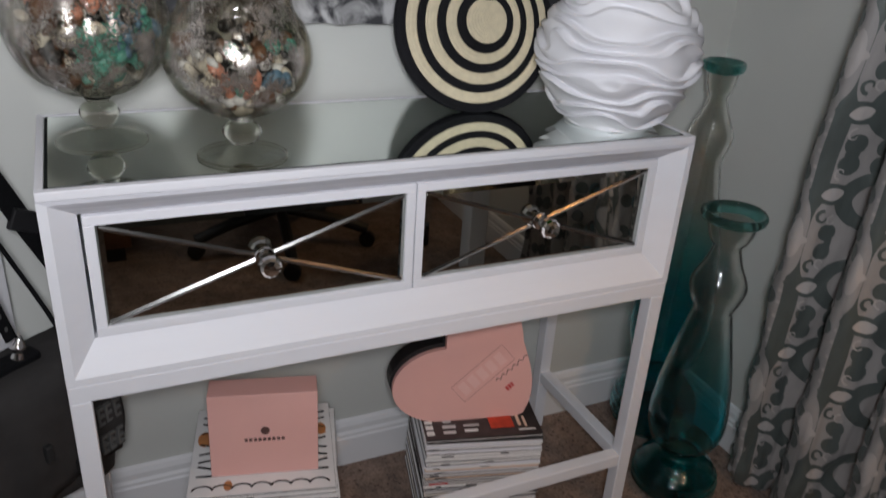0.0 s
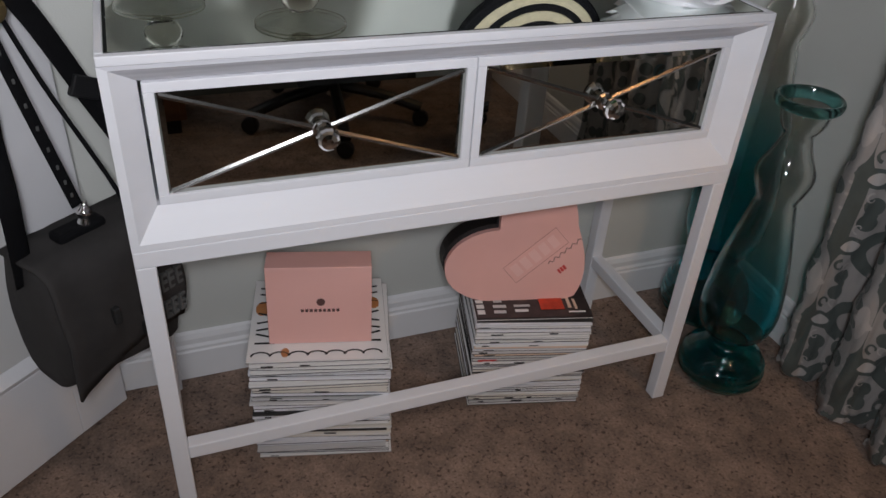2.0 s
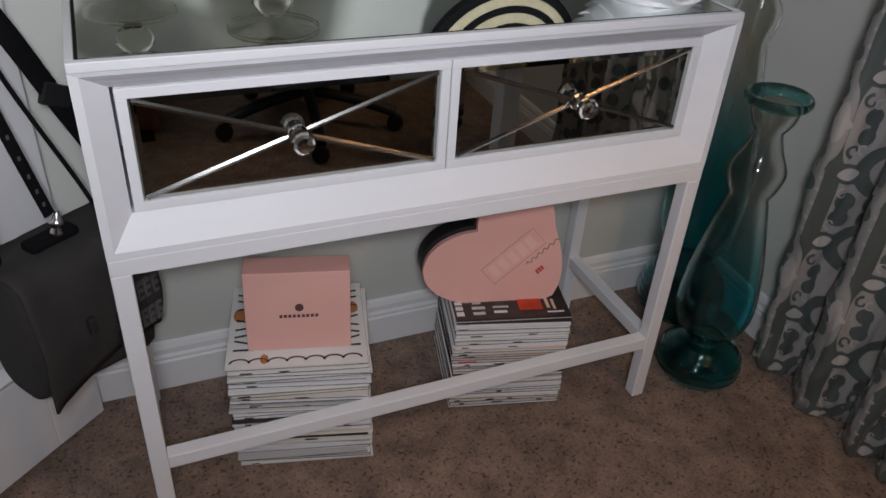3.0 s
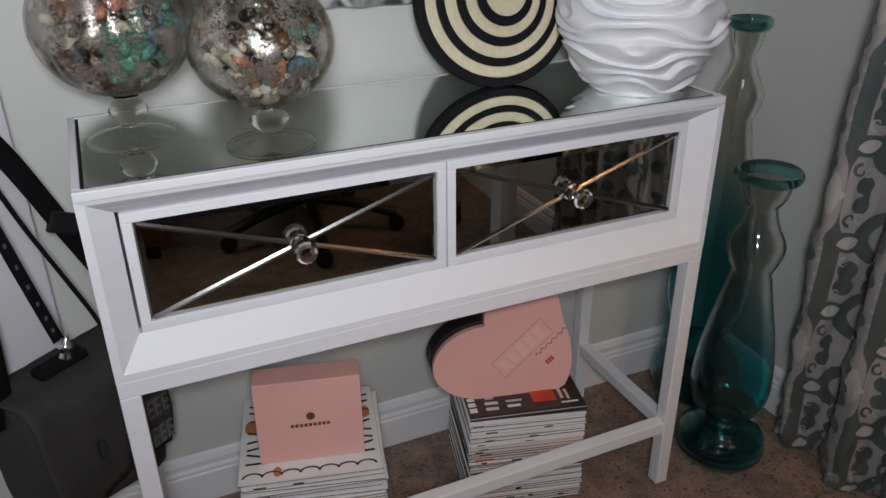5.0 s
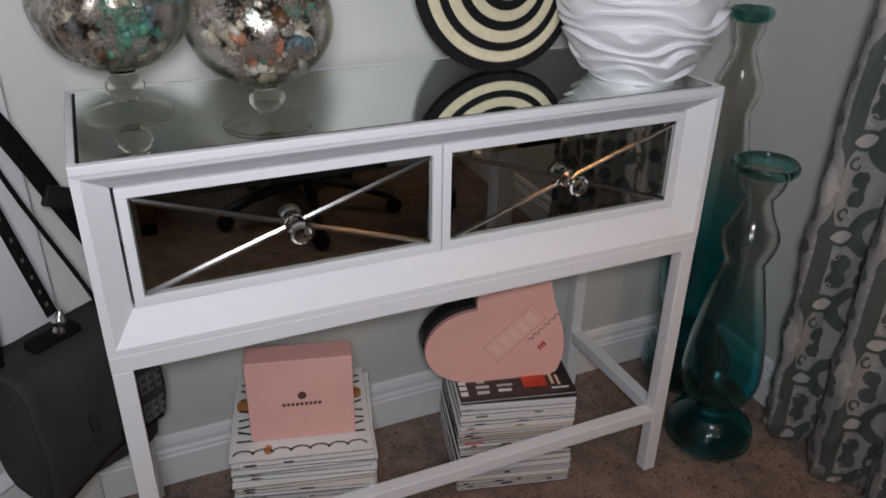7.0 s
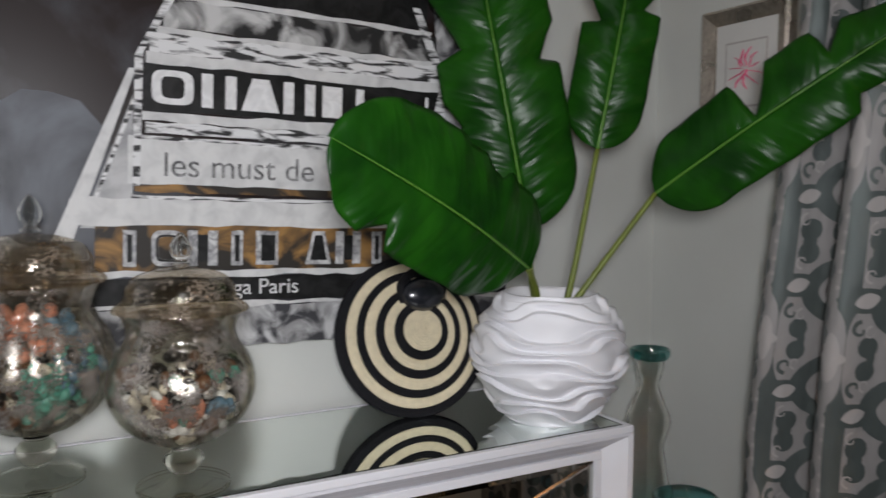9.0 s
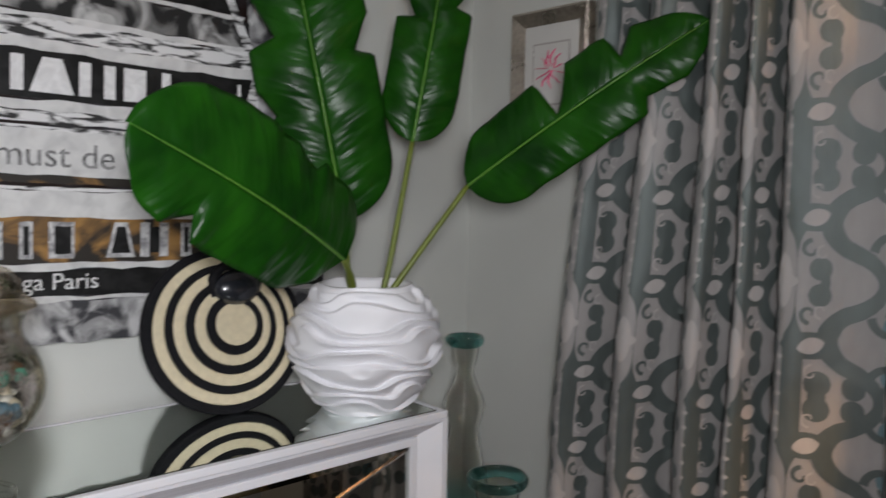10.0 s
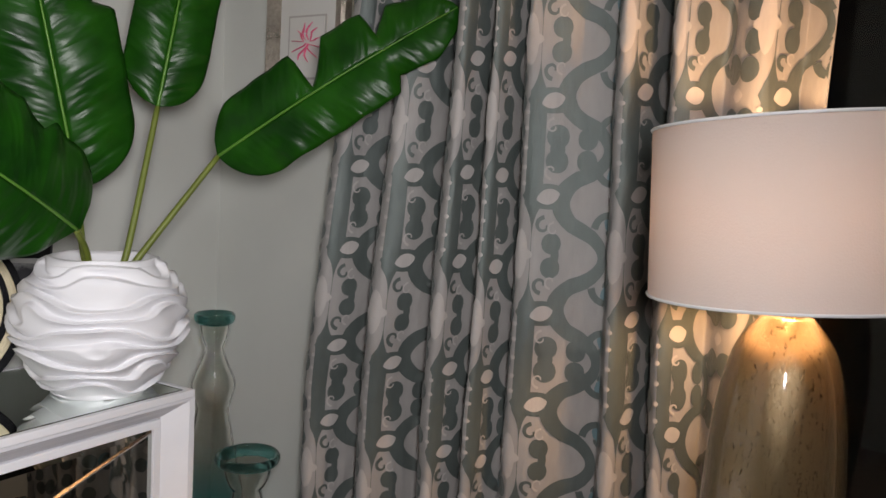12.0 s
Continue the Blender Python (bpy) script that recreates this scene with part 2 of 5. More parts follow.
RIMTEAL = shader("thick_teal_rim_glass", (0.18, 0.46, 0.44), 0.02, trans=1.0, ior=1.2, vary=0.1, coat=1.0)


def leaf_material():
    m = bpy.data.materials.new("waxy_green_leaf")
    m.use_nodes = True
    nt = m.node_tree
    b = nt.nodes["Principled BSDF"]
    b.inputs["Roughness"].default_value = 0.30
    b.inputs["Specular IOR Level"].default_value = 0.17
    b.inputs["Subsurface Weight"].default_value = 0.0
    uv = nt.nodes.new("ShaderNodeUVMap")
    uv.uv_map = "uv"
    sep = nt.nodes.new("ShaderNodeSeparateXYZ")
    nt.links.new(uv.outputs[0], sep.inputs[0])
    ab = nt.nodes.new("ShaderNodeMath")
    ab.operation = "ABSOLUTE"
    nt.links.new(sep.outputs["X"], ab.inputs[0])
    mul = nt.nodes.new("ShaderNodeMath")
    mul.operation = "MULTIPLY_ADD"
    mul.inputs[1].default_value = -0.35
    nt.links.new(ab.outputs[0], mul.inputs[0])
    nt.links.new(sep.outputs["Y"], mul.inputs[2])
    sc = nt.nodes.new("ShaderNodeMath")
    sc.operation = "MULTIPLY"
    sc.inputs[1].default_value = 330.0
    nt.links.new(mul.outputs[0], sc.inputs[0])
    sn = nt.nodes.new("ShaderNodeMath")
    sn.operation = "SINE"
    nt.links.new(sc.outputs[0], sn.inputs[0])
    n = nt.nodes.new("ShaderNodeTexNoise")
    n.inputs["Scale"].default_value, n.inputs["Detail"].default_value = 14, 5
    co = nt.nodes.new("ShaderNodeTexCoord")
    nt.links.new(co.outputs["Object"], n.inputs["Vector"])
    r = nt.nodes.new("ShaderNodeValToRGB")
    r.color_ramp.elements[0].position, r.color_ramp.elements[1].position = 0.3, 0.72
    r.color_ramp.elements[0].color, r.color_ramp.elements[1].color = (0.004, 0.034, 0.003, 1), (0.013, 0.090, 0.005, 1)
    nt.links.new(n.outputs["Fac"], r.inputs[0])
    nt.links.new(r.outputs[0], b.inputs["Base Color"])
    hs = nt.nodes.new("ShaderNodeMath")
    hs.operation = "MULTIPLY_ADD"
    hs.inputs[1].default_value = 0.022
    nt.links.new(sn.outputs[0], hs.inputs[0])
    nt.links.new(n.outputs["Fac"], hs.inputs[2])
    bp = nt.nodes.new("ShaderNodeBump")
    bp.inputs["Strength"].default_value, bp.inputs["Distance"].default_value = 0.4, 0.0022
    nt.links.new(hs.outputs[0], bp.inputs["Height"])
    # shallow creases that run out along the side veins
    vec = nt.nodes.new("ShaderNodeCombineXYZ")
    for src, gain, slot in ((mul, 52.0, "X"), (ab, 17.0, "Y")):
        gn = nt.nodes.new("ShaderNodeMath")
        gn.operation = "MULTIPLY"
        gn.inputs[1].default_value = gain
        nt.links.new(src.outputs[0], gn.inputs[0])
        nt.links.new(gn.outputs[0], vec.inputs[slot])
    info = nt.nodes.new("ShaderNodeObjectInfo")
    nt.links.new(info.outputs["Random"], vec.inputs["Z"])
    crease = nt.nodes.new("ShaderNodeTexNoise")
    crease.inputs["Scale"].default_value, crease.inputs["Detail"].default_value = 1.0, 1.2
    nt.links.new(vec.outputs[0], crease.inputs["Vector"])
    wide = nt.nodes.new("ShaderNodeBump")
    wide.inputs["Strength"].default_value, wide.inputs["Distance"].default_value = 0.75, 0.0055
    nt.links.new(crease.outputs["Fac"], wide.inputs["Height"])
    nt.links.new(wide.outputs[0], bp.inputs["Normal"])
    nt.links.new(bp.outputs[0], b.inputs["Normal"])
    return m


LEAF = leaf_material()


def cloth(name, color, rough, sheen, gleam=0.0):
    m = shader(name, color, rough, vary=0.10, scale=70, bump=0.35, bump_scale=1400, stretch=(1, 1, 0.4))
    b = m.node_tree.nodes["Principled BSDF"]
    b.inputs["Sheen Weight"].default_value = sheen
    b.inputs["Metallic"].default_value = gleam
    b.inputs["Sheen Roughness"].default_value = 0.35
    # soft creases running down the cloth
    nt = m.node_tree
    fine = b.inputs["Normal"].links[0].from_node
    co = nt.nodes.new("ShaderNodeTexCoord")
    mp = nt.nodes.new("ShaderNodeMapping")
    mp.inputs["Scale"].default_value = (1, 1, 0.35)
    n = nt.nodes.new("ShaderNodeTexNoise")
    n.inputs["Scale"].default_value, n.inputs["Detail"].default_value = 34, 3
    bp = nt.nodes.new("ShaderNodeBump")
    bp.inputs["Strength"].default_value, bp.inputs["Distance"].default_value = 0.6, 0.006
    nt.links.new(co.outputs["Object"], mp.inputs["Vector"])
    nt.links.new(mp.outputs[0], n.inputs["Vector"])
    nt.links.new(n.outputs["Fac"], bp.inputs["Height"])
    nt.links.new(bp.outputs[0], fine.inputs["Normal"])
    return m


SATIN = cloth("pinkish_grey_weave", (0.36, 0.345, 0.335), 0.5, 0.2, 0.1)
MOTIF = cloth("teal_grey_satin_damask", (0.125, 0.148, 0.142), 0.37, 0.15, 0.35)
MOTIFBLUE = cloth("dusty_blue_damask", (0.16, 0.25, 0.275), 0.38, 0.1, 0.3)
PALEMOTIF = cloth("pale_damask_leaf", (0.46, 0.435, 0.42), 0.45, 0.2)


def shade_material():
    m = bpy.data.materials.new("linen_shade")
    m.use_nodes = True
    nt = m.node_tree
    b = nt.nodes["Principled BSDF"]
    b.inputs["Base Color"].default_value = (0.76, 0.65, 0.60, 1)
    b.inputs["Roughness"].default_value = 0.8
    tr = nt.nodes.new("ShaderNodeBsdfTranslucent")
    tr.inputs["Color"].default_value = (0.80, 0.76, 0.78, 1)
    mx = nt.nodes.new("ShaderNodeMixShader")
    mx.inputs[0].default_value = 0.135
    nt.links.new(b.outputs[0], mx.inputs[1])
    nt.links.new(tr.outputs[0], mx.inputs[2])
    nt.links.new(mx.outputs[0], nt.nodes["Material Output"].inputs["Surface"])
    co = nt.nodes.new("ShaderNodeTexCoord")
    wv = nt.nodes.new("ShaderNodeTexNoise")
    wv.inputs["Scale"].default_value = 500
    nt.links.new(co.outputs["Object"], wv.inputs["Vector"])
    bp = nt.nodes.new("ShaderNodeBump")
    bp.inputs["Strength"].default_value, bp.inputs["Distance"].default_value = 0.3, 0.001
    nt.links.new(wv.outputs["Fac"], bp.inputs["Height"])
    nt.links.new(bp.outputs[0], b.inputs["Normal"])
    return m


SHADE = shade_material()
LAMPGLASS = mercury_material("speckled_amber_lamp_glass", (0.23, 0.17, 0.09), (0.60, 0.49, 0.33), 0.40, 0.6, 800, 300, 0.35)


def painted(name, dark, light, scale, lo=0.4, hi=0.6, warp=1.5, stretch=(1, 1, 1)):
    """Brushed two-tone paint on canvas."""
    m = bpy.data.materials.new(name)
    m.use_nodes = True
    nt = m.node_tree
    b = nt.nodes["Principled BSDF"]
    b.inputs["Roughness"].default_value = 0.5
    b.inputs["Specular IOR Level"].default_value = 0.25
    co = nt.nodes.new("ShaderNodeTexCoord")
    mp = nt.nodes.new("ShaderNodeMapping")
    mp.inputs["Scale"].default_value = stretch
    n = nt.nodes.new("ShaderNodeTexNoise")
    n.inputs["Scale"].default_value, n.inputs["Detail"].default_value, n.inputs["Distortion"].default_value = scale, 7, warp
    r = nt.nodes.new("ShaderNodeValToRGB")
    r.color_ramp.elements[0].position, r.color_ramp.elements[1].position = lo, hi
    r.color_ramp.elements[0].color, r.color_ramp.elements[1].color = (*dark, 1), (*light, 1)
    nt.links.new(co.outputs["Object"], mp.inputs["Vector"])
    nt.links.new(mp.outputs[0], n.inputs["Vector"])
    nt.links.new(n.outputs["Fac"], r.inputs[0])
    nt.links.new(r.outputs[0], b.inputs["Base Color"])
    return m


P_DARK = painted("charcoal_brushwork", (0.016, 0.009, 0.008), (0.11, 0.12, 0.14), 3.2, 0.46, 0.68, 0.6)
P_DARK.node_tree.nodes["Principled BSDF"].inputs["Roughness"].default_value = 0.36
P_PHOTO = painted("smudged_grey_brushwork", (0.02, 0.02, 0.02), (0.55, 0.55, 0.54), 14, 0.42, 0.62, 1.0)
P_FLORAL = painted("grey_floral_brushwork", (0.05, 0.05, 0.055), (0.52, 0.52, 0.52), 20, 0.42, 0.60, 0.8)
P_WHITE = painted("off_white_brushwork", (0.50, 0.50, 0.50), (0.66, 0.66, 0.65), 30, 0.3, 0.6, 0.5)
P_WASH = painted("pale_grey_wash", (0.20, 0.20, 0.21), (0.52, 0.52, 0.52), 9, 0.35, 0.6, 1.0)
P_SHEEN = painted("blue_grey_sheen_brushwork", (0.020, 0.016, 0.016), (0.17, 0.185, 0.21), 6, 0.38, 0.66, 0.8, (1, 1, 0.6))
P_BLACK = painted("black_brushwork", (0.005, 0.005, 0.005), (0.016, 0.016, 0.016), 25)
P_LETTER = painted("white_letter_paint", (0.66, 0.66, 0.66), (0.78, 0.78, 0.78), 40)
P_GREY = painted("grey_letter_paint", (0.22, 0.22, 0.23), (0.62, 0.62, 0.62), 60, 0.35, 0.65)
P_INK = painted("dark_grey_letter_paint", (0.06, 0.06, 0.06), (0.30, 0.30, 0.30), 60, 0.35, 0.65)
P_GOLD = painted("tan_and_black_brushwork", (0.03, 0.026, 0.022), (0.33, 0.18, 0.06), 9, 0.47, 0.62, 1.4, (1, 1, 1.6))
P_STREAK = painted("streaked_line_paint", (0.03, 0.03, 0.03), (0.70, 0.70, 0.70), 40, 0.42, 0.52, 0.5, (0.5, 1, 2.5))

# ---- mesh helpers ----


def mesh_object(name, bm, material, smooth=False):
    me = bpy.data.meshes.new(name)
    bmesh.ops.recalc_face_normals(bm, faces=bm.faces)
    bm.to_mesh(me)
    bm.free()
    me.materials.append(material)
    if smooth:
        for p in me.polygons:
            p.use_smooth = True
    return new(name, me)


def part(name, bm, material, parent, label="", smooth=False):
    o = mesh_object(name, bm, material, smooth)
    o.parent = parent
    if label:
        tagged(o, label)
    return o


def thing(name, label, category, m=None, group="", kind=""):
    o = new(name)
    o.empty_display_size = 0.02
    if m is not None:
        o.matrix_world = m
    return tagged(o, label, category, group, kind)


def box(bm, lo, hi, bevel=0.0, seg=2, m=None):
    lo, hi = Vector(lo), Vector(hi)
    got = bmesh.ops.create_cube(bm, size=1.0)["verts"]
    size, mid = hi - lo, (hi + lo) / 2
    for v in got:
        v.co = Vector((v.co.x * size.x, v.co.y * size.y, v.co.z * size.z)) + mid
    if bevel:
        edges = {e for v in got for e in v.link_edges}
        got = bmesh.ops.bevel(bm, geom=list(edges), offset=bevel, segments=seg, affect="EDGES", profile=0.5)["verts"]
    if m is not None:
        for v in set(got):
            v.co = m @ v.co
    return bm


def boxes(*items, bevel=0.0):
    bm = bmesh.new()
    for lo, hi in items:
        box(bm, lo, hi, bevel)
    return bm


def loft(rings, closed=True, caps=True):
    """A skin over rings of points, all of one length."""
    bm = bmesh.new()
    vs = [[bm.verts.new(p) for p in ring] for ring in rings]
    n = len(rings[0])
    for a, b in zip(vs, vs[1:]):
        for i in range(n if closed else n - 1):
            bm.faces.new((a[i], a[(i + 1) % n], b[(i + 1) % n], b[i]))
    if caps and closed:
        bm.faces.new(vs[0][::-1])
        bm.faces.new(vs[-1])
    return bm


def lathe(profile, seg=48, wave=None, caps=True):
    """Turned shape from (radius, height); wave(angle, height) scales the radius."""
    rings = []
    for r, z in profile:
        rings.append([(r * (wave(2 * math.pi * i / seg, z) if wave else 1) * math.cos(2 * math.pi * i / seg),
                       r * (wave(2 * math.pi * i / seg, z) if wave else 1) * math.sin(2 * math.pi * i / seg), z) for i in range(seg)])
    return loft(rings, True, caps)


def smooth_profile(points, steps=6):
    """Catmull-Rom through (radius, height) points."""
    p = [points[0], *points, points[-1]]
    out = []
    for a, b, c, d in zip(p, p[1:], p[2:], p[3:]):
        for k in range(steps):
            t = k / steps
            out.append(tuple(0.5 * (2 * b[i] + (c[i] - a[i]) * t + (2 * a[i] - 5 * b[i] + 4 * c[i] - d[i]) * t * t
                                    + (3 * b[i] - a[i] - 3 * c[i] + d[i]) * t ** 3) for i in range(2)))
    out.append(tuple(points[-1]))
    return [(max(r, 0.0004), z) for r, z in out]


def hollow(profile, wall):
    """Outer and inner skin of a vessel open at the top."""
    inner = [(max(r - wall, 0.0004), max(z, profile[0][1] + wall)) for r, z in profile]
    return profile + inner[::-1]


def tube(points, radius, seg=8, flat=1.0, wide=None):
    """Round or flattened rod along points; radius may be one number or one a point."""
    pts = [Vector(p) for p in points]
    radii = radius if isinstance(radius, (list, tuple)) else [radius] * len(pts)
    rings, up = [], Vector((0, 0, 1))
    for i, p in enumerate(pts):
        d = (pts[min(i + 1, len(pts) - 1)] - pts[max(i - 1, 0)]).normalized()
        side = d.cross(up)
        if side.length < 0.05:
            side = d.cross(Vector((1, 0, 0)))
        if wide is not None:
            side = Vector(wide) - d * d.dot(Vector(wide))
        side.normalize()
        nrm = side.cross(d)
        rings.append([p + radii[i] * (math.cos(a) * side + flat * math.sin(a) * nrm)
                      for a in (2 * math.pi * k / seg for k in range(seg))])
    return loft(rings)


def spline(points, steps=8):
    p = [Vector(q) for q in points]
    p = [p[0], *p, p[-1]]
    out = []
    for a, b, c, d in zip(p, p[1:], p[2:], p[3:]):
        for k in range(steps):
            t = k / steps
            out.append(0.5 * (2 * b + (c - a) * t + (2 * a - 5 * b + 4 * c - d) * t * t + (3 * b - a - 3 * c + d) * t ** 3))
    out.append(p[-1])
    return out


def slab(outline, y0, y1):
    """An outline in x and z, made solid from y0 to y1."""
    return loft([[(x, y0, z) for x, z in outline], [(x, y1, z) for x, z in outline]])


# ---- the room ----
BACK, RIGHT, LEFT, FRONT, TOP = 0.345, 1.315, -1.5, -3.0, 2.4


def structure(name, bm, material, label, category):
    return tagged(mesh_object(name, bm, material), label, category, kind="structure")


bm = bmesh.new()
bmesh.ops.create_grid(bm, x_segments=160, y_segments=160, size=1.0)
for v in bm.verts:
    v.co = Vector((LEFT - 0.1 + (v.co.x + 1) / 2 * (RIGHT - LEFT + 0.2), FRONT - 0.1 + (v.co.y + 1) / 2 * (BACK - FRONT + 0.2), 0))
    v.co.z = 0.004 * noise.noise(v.co * 18) - 0.002
structure("floor", bm, CARPET, "speckled beige-brown cut-pile carpet", "carpet")
structure("ceiling", boxes(((LEFT - 0.1, FRONT - 0.1, TOP), (RIGHT + 0.1, BACK + 0.1, TOP + 0.1))), CEIL, "plain white painted ceiling", "ceiling")
structure("wall_north", boxes(((LEFT - 0.1, BACK, -0.05), (RIGHT + 0.1, BACK + 0.1, TOP))), WALL, "pale grey-green painted plaster wall", "wall")
W0, W1, WZ0, WZ1 = -1.75, -0.45, 0.40, 2.1
structure("wall_east", boxes(((RIGHT, W1, -0.05), (RIGHT + 0.1, BACK, TOP)), ((RIGHT, FRONT, -0.05), (RIGHT + 0.1, W0, TOP)),
                             ((RIGHT, W0, -0.05), (RIGHT + 0.1, W1, WZ0)), ((RIGHT, W0, WZ1), (RIGHT + 0.1, W1, TOP))), WALL,
          "pale grey-green painted wall with a window opening", "wall")
structure("wall_west", boxes(((LEFT - 0.1, FRONT, -0.05), (LEFT, BACK, TOP))), WALL, "plain pale painted wall", "wall")
# unseen closing wall, coloured dark so the drawer mirrors reflect a dark room
structure("wall_south", boxes(((LEFT - 0.1, FRONT - 0.1, -0.05), (RIGHT + 0.1, FRONT, TOP))), DARKWALL, "added closing wall, dark brown to keep mirror reflections dark", "wall")


def skirting(name, a, b, nrm):
    """Moulded skirting board from a to b along the wall, standing proud along nrm."""
    prof = [(0.0, 0.0), (0.016, 0.0), (0.016, 0.066), (0.0135, 0.070), (0.0135, 0.076), (0.010, 0.082), (0.010, 0.094), (0.006, 0.104), (0.0, 0.108)]
    ring = lambda p: [(p[0] + nrm[0] * d, p[1] + nrm[1] * d, z) for d, z in prof]
    structure(name, loft([ring(a), ring(b)]), TRIM, "white gloss moulded skirting board", "skirting")


skirting("baseboard_north", (LEFT, BACK), (RIGHT, BACK), (0, -1))
skirting("baseboard_east", (RIGHT, BACK - 0.016), (RIGHT, FRONT), (-1, 0))

# window behind the curtain, dark outside
win = thing("window_1", "white-framed window, dark night behind its glass", "window", kind="structure")
part("window_frame", boxes(((RIGHT + 0.02, W0, WZ0), (RIGHT + 0.07, W0 + 0.05, WZ1)), ((RIGHT + 0.02, W1 - 0.05, WZ0), (RIGHT + 0.07, W1, WZ1)),
                           ((RIGHT + 0.02, W0 + 0.05, WZ0), (RIGHT + 0.07, W1 - 0.05, WZ0 + 0.05)),
                           ((RIGHT + 0.02, W0 + 0.05, WZ1 - 0.05), (RIGHT + 0.07, W1 - 0.05, WZ1))), TRIM, win)
part("window_sill", boxes(((RIGHT - 0.02, W0 - 0.03, WZ0 - 0.03), (RIGHT + 0.02, W1 + 0.03, WZ0)), bevel=0.004), TRIM, win)
pane = part("pane", boxes(((RIGHT + 0.040, W0 + 0.05, WZ0 + 0.05), (RIGHT + 0.046, W1 - 0.05, WZ1 - 0.05))), CLEAR, win)
structure("backdrop", boxes(((RIGHT + 0.6, -3.5, -0.5), (RIGHT + 0.62, 1.0, 3.0))), NIGHT, "black night outside the window", "backdrop")

# ---- open door with its knob ----
DOOR = Matrix.Translation((-0.098, 0.320, 0)) @ Matrix.Rotation(radians(41), 4, "Z")
door = thing("door_1", "white panelled interior door standing open, brass knob", "door", DOOR, kind="structure")
DW, DH, DT = 0.76, 2.0, 0.036
rails = [(0.012, 0.20), (0.60, 0.70), (1.20, 1.28), (DH - 0.12, DH)]
part("stile", boxes(((-0.10, -DT, 0.012), (0, 0, DH)), bevel=0.002), DOORPAINT, door)
part("stile", boxes(((-DW, -DT, 0.012), (-DW + 0.10, 0, DH)), bevel=0.002), DOORPAINT, door)
for z0, z1 in rails:
    part("rail", boxes(((-DW + 0.10, -DT, z0), (-0.10, 0, z1)), bevel=0.002), DOORPAINT, door)
for (_, z0), (z1, _) in zip(rails, rails[1:]):
    p = part("panel", boxes(((-DW + 0.10, -DT + 0.012, z0), (-0.10, -0.012, z1))), PANELTONE, door)
    bm = bmesh.new()
    a, b, c, d = -DW + 0.10, -0.10, z0, z1
    outer = [(a, -DT, c), (b, -DT, c), (b, -DT, d), (a, -DT, d)]
    mid = [(a + 0.010, -DT - 0.004, c + 0.010), (b - 0.010, -DT - 0.004, c + 0.010), (b - 0.010, -DT - 0.004, d - 0.010), (a + 0.010, -DT - 0.004, d - 0.010)]
    inner = [(a + 0.028, -DT + 0.011, c + 0.028), (b - 0.028, -DT + 0.011, c + 0.028), (b - 0.028, -DT + 0.011, d - 0.028), (a + 0.028, -DT + 0.011, d - 0.028)]
    bm = loft([outer, mid, inner], True, False)
    part("moulding", bm, DOORPAINT, door)
KX, KZ = -0.098, 0.790
bm = lathe(smooth_profile([(0.0, 0.0), (0.026, 0.001), (0.026, 0.005), (0.012, 0.010), (0.010, 0.030), (0.016, 0.038), (0.024, 0.046), (0.026, 0.055), (0.020, 0.064), (0.006, 0.067), (0.0, 0.067)], 4), 32)
bmesh.ops.transform(bm, matrix=Matrix.Translation((KX, -DT, KZ)) @ Matrix.Rotation(radians(90), 4, "X") @ Matrix.Diagonal((0.72, 0.72, 0.9, 1)), verts=bm.verts)
part("knob", bm, BRASS, door, "aged brass round knob", True)

# ---- messenger bag on the knob ----


